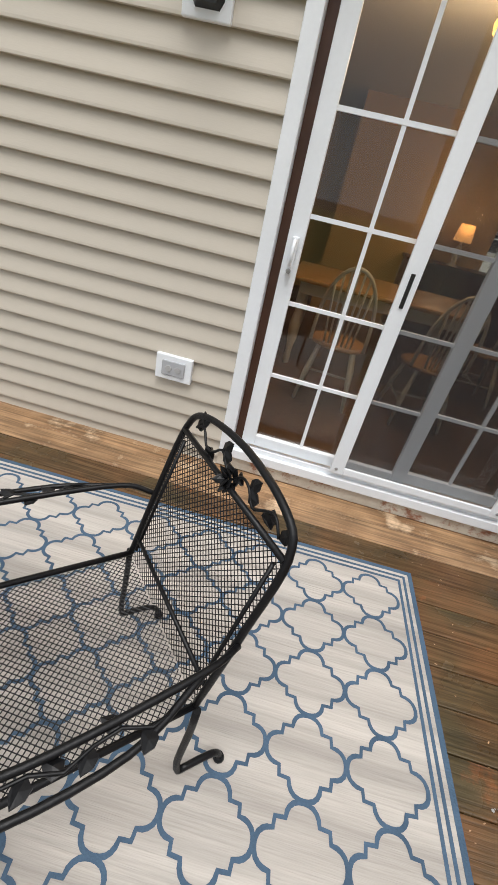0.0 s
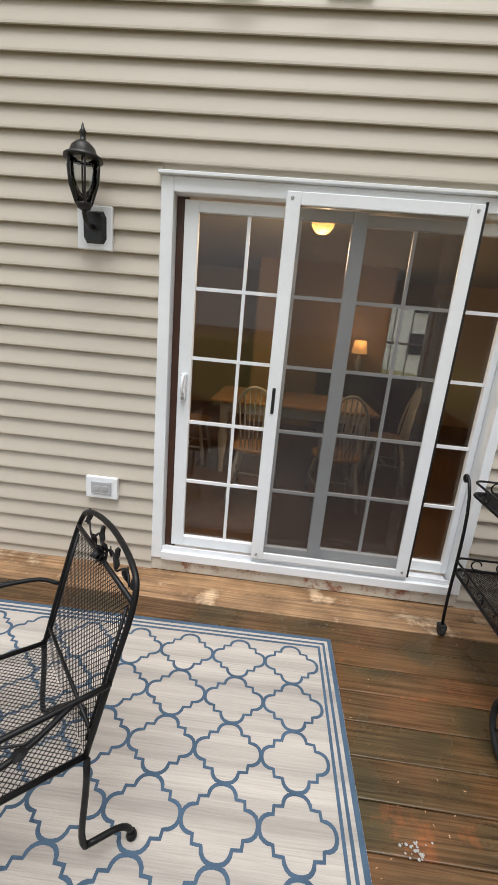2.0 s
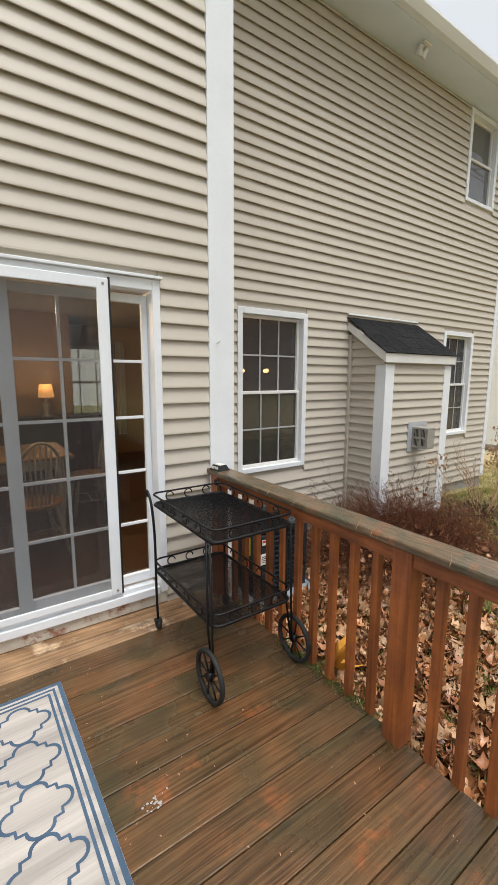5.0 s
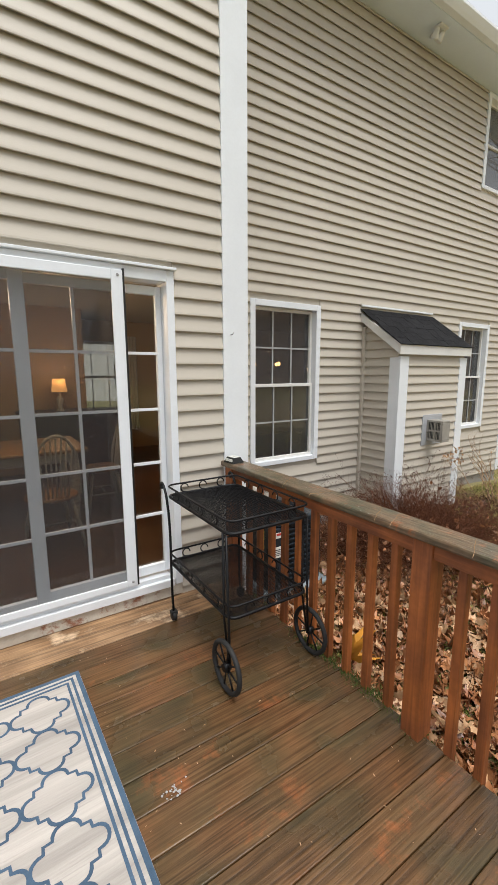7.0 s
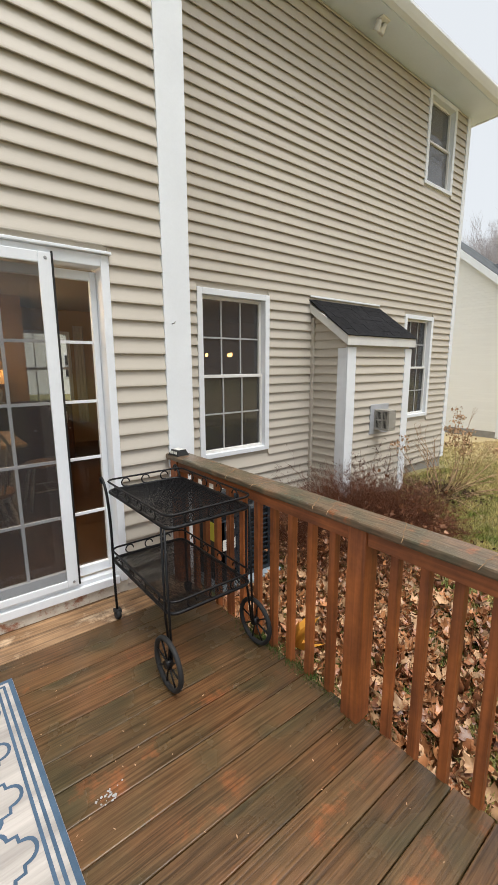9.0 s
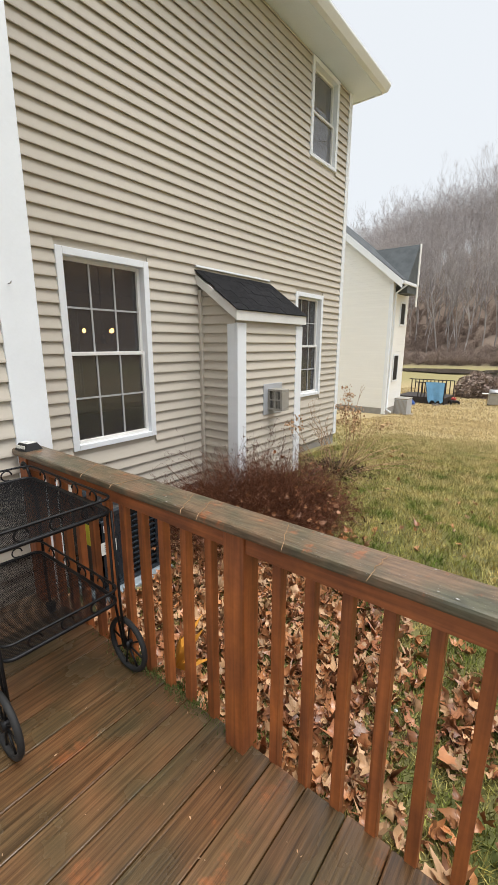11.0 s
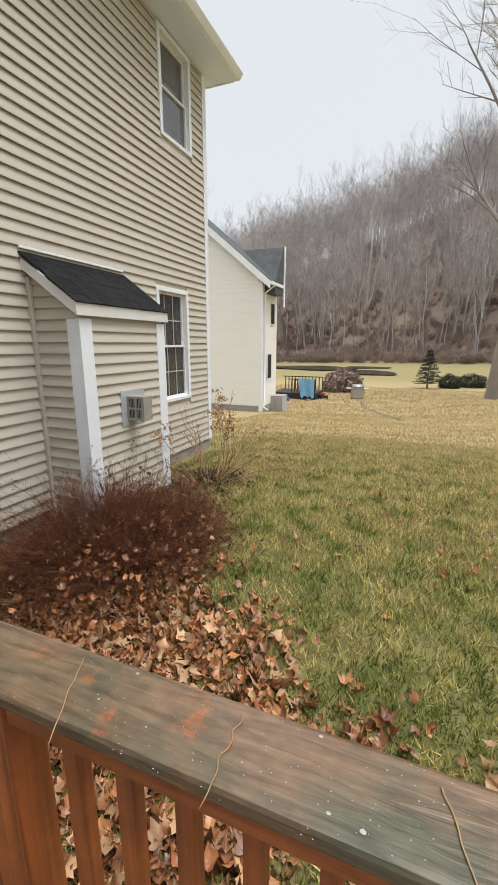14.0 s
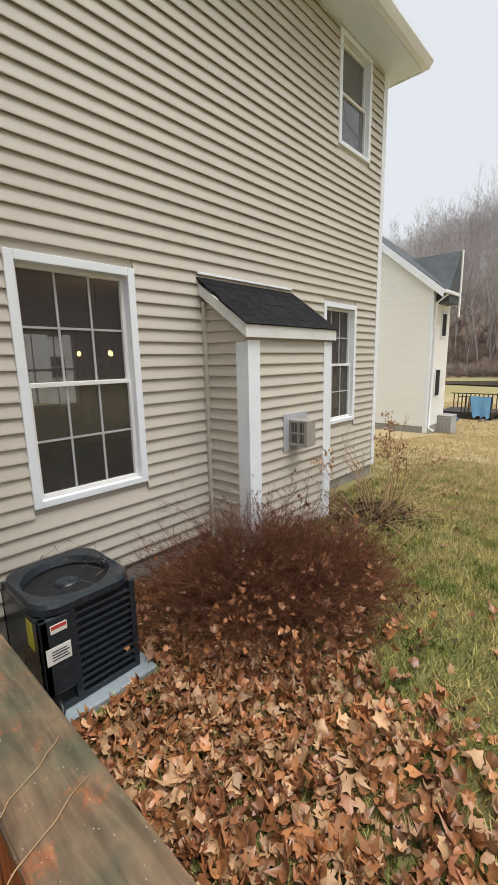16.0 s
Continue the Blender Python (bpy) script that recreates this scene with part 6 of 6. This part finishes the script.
rng = random.Random(31)
spots, tan_spots = [], []
while len(spots) < 7200:
    x, y = rng.uniform(2.0, 5.4), rng.uniform(-2.4, 2.92)
    if rng.random() < litter_density(x, y) * (0.5 + 0.5 * noise.noise(Vector((x * 2.2, y * 2.2, 0))) + 0.25):
        if not (2.42 < x < 3.22 and y > 1.98):
            (spots if rng.random() < 0.70 else tan_spots).append((x, y))
scatter_leaves("leaf_litter", spots, LEAF, "thick brown fallen leaves beside the deck", size=(0.020, 0.054), lift=0.07, seed=2, tilt=0.65)
scatter_leaves("leaf_litter", tan_spots, LEAF_TAN, "tan fallen leaves beside the deck", size=(0.020, 0.054), lift=0.08, seed=3, tilt=0.65)
loose = []
for k in range(210):
    x = rng.uniform(3.0, 9.5)
    loose.append((x, rng.uniform(-2.6, 2.4)))
for c in ((5.9, -0.1), (5.0, -0.9), (6.3, -0.5), (4.9, 0.35), (5.3, -1.4), (4.3, -1.2)):
    loose += [(rng.gauss(c[0], 0.16), rng.gauss(c[1], 0.14)) for k in range(9)]
scatter_leaves("loose_leaves", loose, LEAF, "scattered brown leaves on the lawn", size=(0.022, 0.045), lift=0.03, seed=4)
spots = [(rng.gauss(4.1, 0.42), rng.gauss(1.7, 0.32)) for k in range(900)]
scatter_leaves("caught_leaves", spots, LEAF, "brown leaves caught in the bush", size=(0.016, 0.036), lift=0.42, seed=6, tilt=0.9)
fl_v, fl_f, count = [], [], 0
for p in tips:
    for k in range(14):
        v, f = leaf_shape(rng, 0.018, 3)
        m = np.array(Euler((rng.uniform(0, 6), rng.uniform(0, 6), 0)).to_matrix())
        fl_v.append(v @ m.T + np.array([p.x + rng.gauss(0, 0.035), p.y + rng.gauss(0, 0.035), p.z + rng.gauss(0, 0.025)]))
        fl_f.append(f + count)
        count += len(v)
    head = soup("flower_head", np.concatenate(fl_v), np.concatenate(fl_f), LEAF_TAN)
    head.parent = hyd
    tagged(head, kind="stuff")
    fl_v, fl_f, count = [], [], 0

mulch_leaf = material("dark_rotted_leaf", (0.105, 0.062, 0.040), 0.85, spread=0.3, scale=6, fine=40, bump=0.3, island=0.7, spec=0.2)
spots = [(rng.gauss(6.15, 0.30), rng.gauss(2.02, 0.24)) for k in range(900)] + [(rng.uniform(5.4, 6.6), rng.uniform(2.0, 2.85)) for k in range(420)] + [(rng.gauss(4.4, 0.5), rng.gauss(1.75, 0.4)) for k in range(900)]
spots = [(x, y) for x, y in spots if not (4.5 < x < 5.9 and y > 2.36) and y < 2.92]
scatter_leaves("leaf_mulch", spots, mulch_leaf, "dark rotted leaf mulch under the shrubs", size=(0.015, 0.036), lift=0.035, seed=9)

# grass
def blades(name, n, x0, x1, y0, y1, height, width, label, seed, keep=None):
    r = np.random.default_rng(seed)
    x, y = r.uniform(x0, x1, n), r.uniform(y0, y1, n)
    ok = (y < 2.90) | (x > 8.15)
    ok &= ~((x > 2.4) & (x < 3.2) & (y > 2.0))
    ok &= x > 2.0
    if keep is not None:
        ok &= r.random(n) < keep(x, y)
    x, y = x[ok], y[ok]
    n = len(x)
    z = ground_height(x, y)
    a = r.uniform(0, 6.28, n)
    h = height * r.uniform(0.5, 1.2, n)
    lean = r.normal(0, 0.55, (n, 2)) * h[:, None]
    dx, dy = np.cos(a) * width, np.sin(a) * width
    v = np.stack([np.stack([x - dx, y - dy, z - 0.004], 1), np.stack([x + dx, y + dy, z - 0.004], 1), np.stack([x + lean[:, 0], y + lean[:, 1], z + h], 1)], 1).reshape(-1, 3)
    return tagged(soup(name, v, np.arange(3 * n).reshape(-1, 3), BLADE), label, "grass", kind="stuff")


blades("lawn_grass", 300000, 2.2, 11.5, -3.4, 2.8, 0.055, 0.0042, "short patchy green and straw lawn grass", 1)
blades("meadow_grass", 80000, 20.0, 48.0, -9.0, 14.0, 0.10, 0.016, "dry straw-coloured meadow grass", 3)
blades("far_grass", 130000, 8.0, 21.0, -5.5, 5.5, 0.055, 0.006, "straw-coloured winter lawn grass", 2)

# ---- small things on the deck ----
r = np.random.default_rng(8)
n = 2400
mx, my = r.normal(2.085, 0.025, n), np.concatenate([r.normal(0.96, 0.13, n // 2), r.normal(0.62, 0.09, n // 4), r.normal(0.35, 0.03, n - n // 2 - n // 4)])
mh, ma = r.uniform(0.004, 0.024, n), r.uniform(0, 6.28, n)
mv = np.stack([np.stack([mx - 0.002 * np.cos(ma), my - 0.002 * np.sin(ma), np.full(n, -0.002)], 1), np.stack([mx + 0.002 * np.cos(ma), my + 0.002 * np.sin(ma), np.full(n, -0.002)], 1),
               np.stack([mx + r.normal(0, 0.005, n), my + r.normal(0, 0.005, n), mh], 1)], 1).reshape(-1, 3)
tagged(soup("moss", mv, np.arange(3 * n).reshape(-1, 3), material("green_moss", (0.10, 0.15, 0.03), 0.9, spread=0.3, island=0.6, bump=0)), "green moss along the deck edge", "moss", kind="stuff")

bright = thing("yellow_leaf", pose(2.132, 0.785, 0.045, 70, 10, 80), "bright orange leaf caught at the deck edge", "leaf")
v, fc = leaf_shape(random.Random(2), 0.105, 2.5)
ob = soup("blade", v, fc, material("orange_leaf", (0.75, 0.33, 0.04), 0.5, spread=0.2, scale=20, fine=80, bump=0.2))
ob.parent = bright
spot_mat = material("pale_scuff", (0.42, 0.41, 0.39), 0.5, spread=0.3, scale=40, fine=150, bump=0.2)
scuff = B()
srng = random.Random(3)
for k in range(26):
    a, d = srng.uniform(0, 6.28), abs(srng.gauss(0, 0.020))
    cx, cy, r = 1.06 + d * math.cos(a) * 1.2, 0.665 + d * math.sin(a), srng.uniform(0.002, 0.006)
    scuff.faces.new([scuff.verts.new((cx + r * srng.uniform(0.7, 1.2) * math.cos(t), cy + r * srng.uniform(0.7, 1.2) * math.sin(t), 0.0010 + 0.0001 * k)) for t in [0, 0.9, 1.8, 2.7, 3.6, 4.5, 5.4]])
tagged(solid("deck_scuff", scuff, spot_mat, "pale scuffed mark on the wet deck boards", "mark"), kind="stuff")

sprigs = thing("vine_twigs", pose(0, 0, 0.951), "thin dry vine twigs stuck to the rail cap", "twigs")
rng = random.Random(13)
for yy in (-0.75, -0.46, -0.16, 0.17, 0.52, 0.62, 0.95, 1.3):
    drift = rng.uniform(-0.011, 0.004)
    pts = [(2.125 - 0.145 * k / 9 + rng.gauss(0, 0.002), yy + drift * k + rng.gauss(0, 0.0025), 0.0015 + 0.001 * rng.random() - (0.012 if k == 9 else 0)) for k in range(10)]
    part("twig", tube(B(), smooth(pts, 3), 0.0011, 5), TWIG_TAN, sprigs)
spots = B()
for k in range(520):
    x, y, r = rng.uniform(1.995, 2.145), rng.uniform(-1.2, 1.8), rng.uniform(0.0004, 0.0011) * (3.4 if rng.random() < 0.03 else 1)
    c = [spots.verts.new((x + r * (0.8 + 0.4 * rng.random()) * math.cos(t), y + r * 1.3 * math.sin(t), 0.9508)) for t in [0, 1.05, 2.1, 3.14, 4.2, 5.24]]
    spots.faces.new(c)
tagged(solid("wet_specks", spots, spot_mat, "small pale specks on the wet rail cap", "specks"), kind="stuff")
flecks = B()
for k in range(120):
    x, y, r = rng.uniform(0.6, 2.05), rng.uniform(-0.8, 1.9), rng.uniform(0.0012, 0.004)
    a = rng.uniform(0, 3.14)
    pts = [(r * 1.8 * math.cos(t), r * 0.6 * math.sin(t)) for t in [0, 1.05, 2.1, 3.14, 4.2, 5.24]]
    flecks.faces.new([flecks.verts.new((x + p * math.cos(a) - q * math.sin(a), y + p * math.sin(a) + q * math.cos(a), 0.0012)) for p, q in pts])
tagged(solid("deck_flecks", flecks, LEAF_TAN, "small pale flecks of debris on the wet deck", "debris"), kind="stuff")

# ---- siding courses ----
siding(wall_left, -4.2, CX - 0.186, WL, Z0 - COURSE, 6.0, [(DOOR[0], 0.0, DOOR[2], DOOR[3] + 0.018)])
siding(wall_right, CX + 0.021, END - 0.091, WR, -0.0935, TOP, [W1, W2, W3, (BX0 - 0.01, -0.2, BX1, 1.80)], course=0.1029)
siding(return_wall, WL + 0.111, WR, CX, Z0 - 4 * COURSE, 6.0, [], axis="y", sign=1)
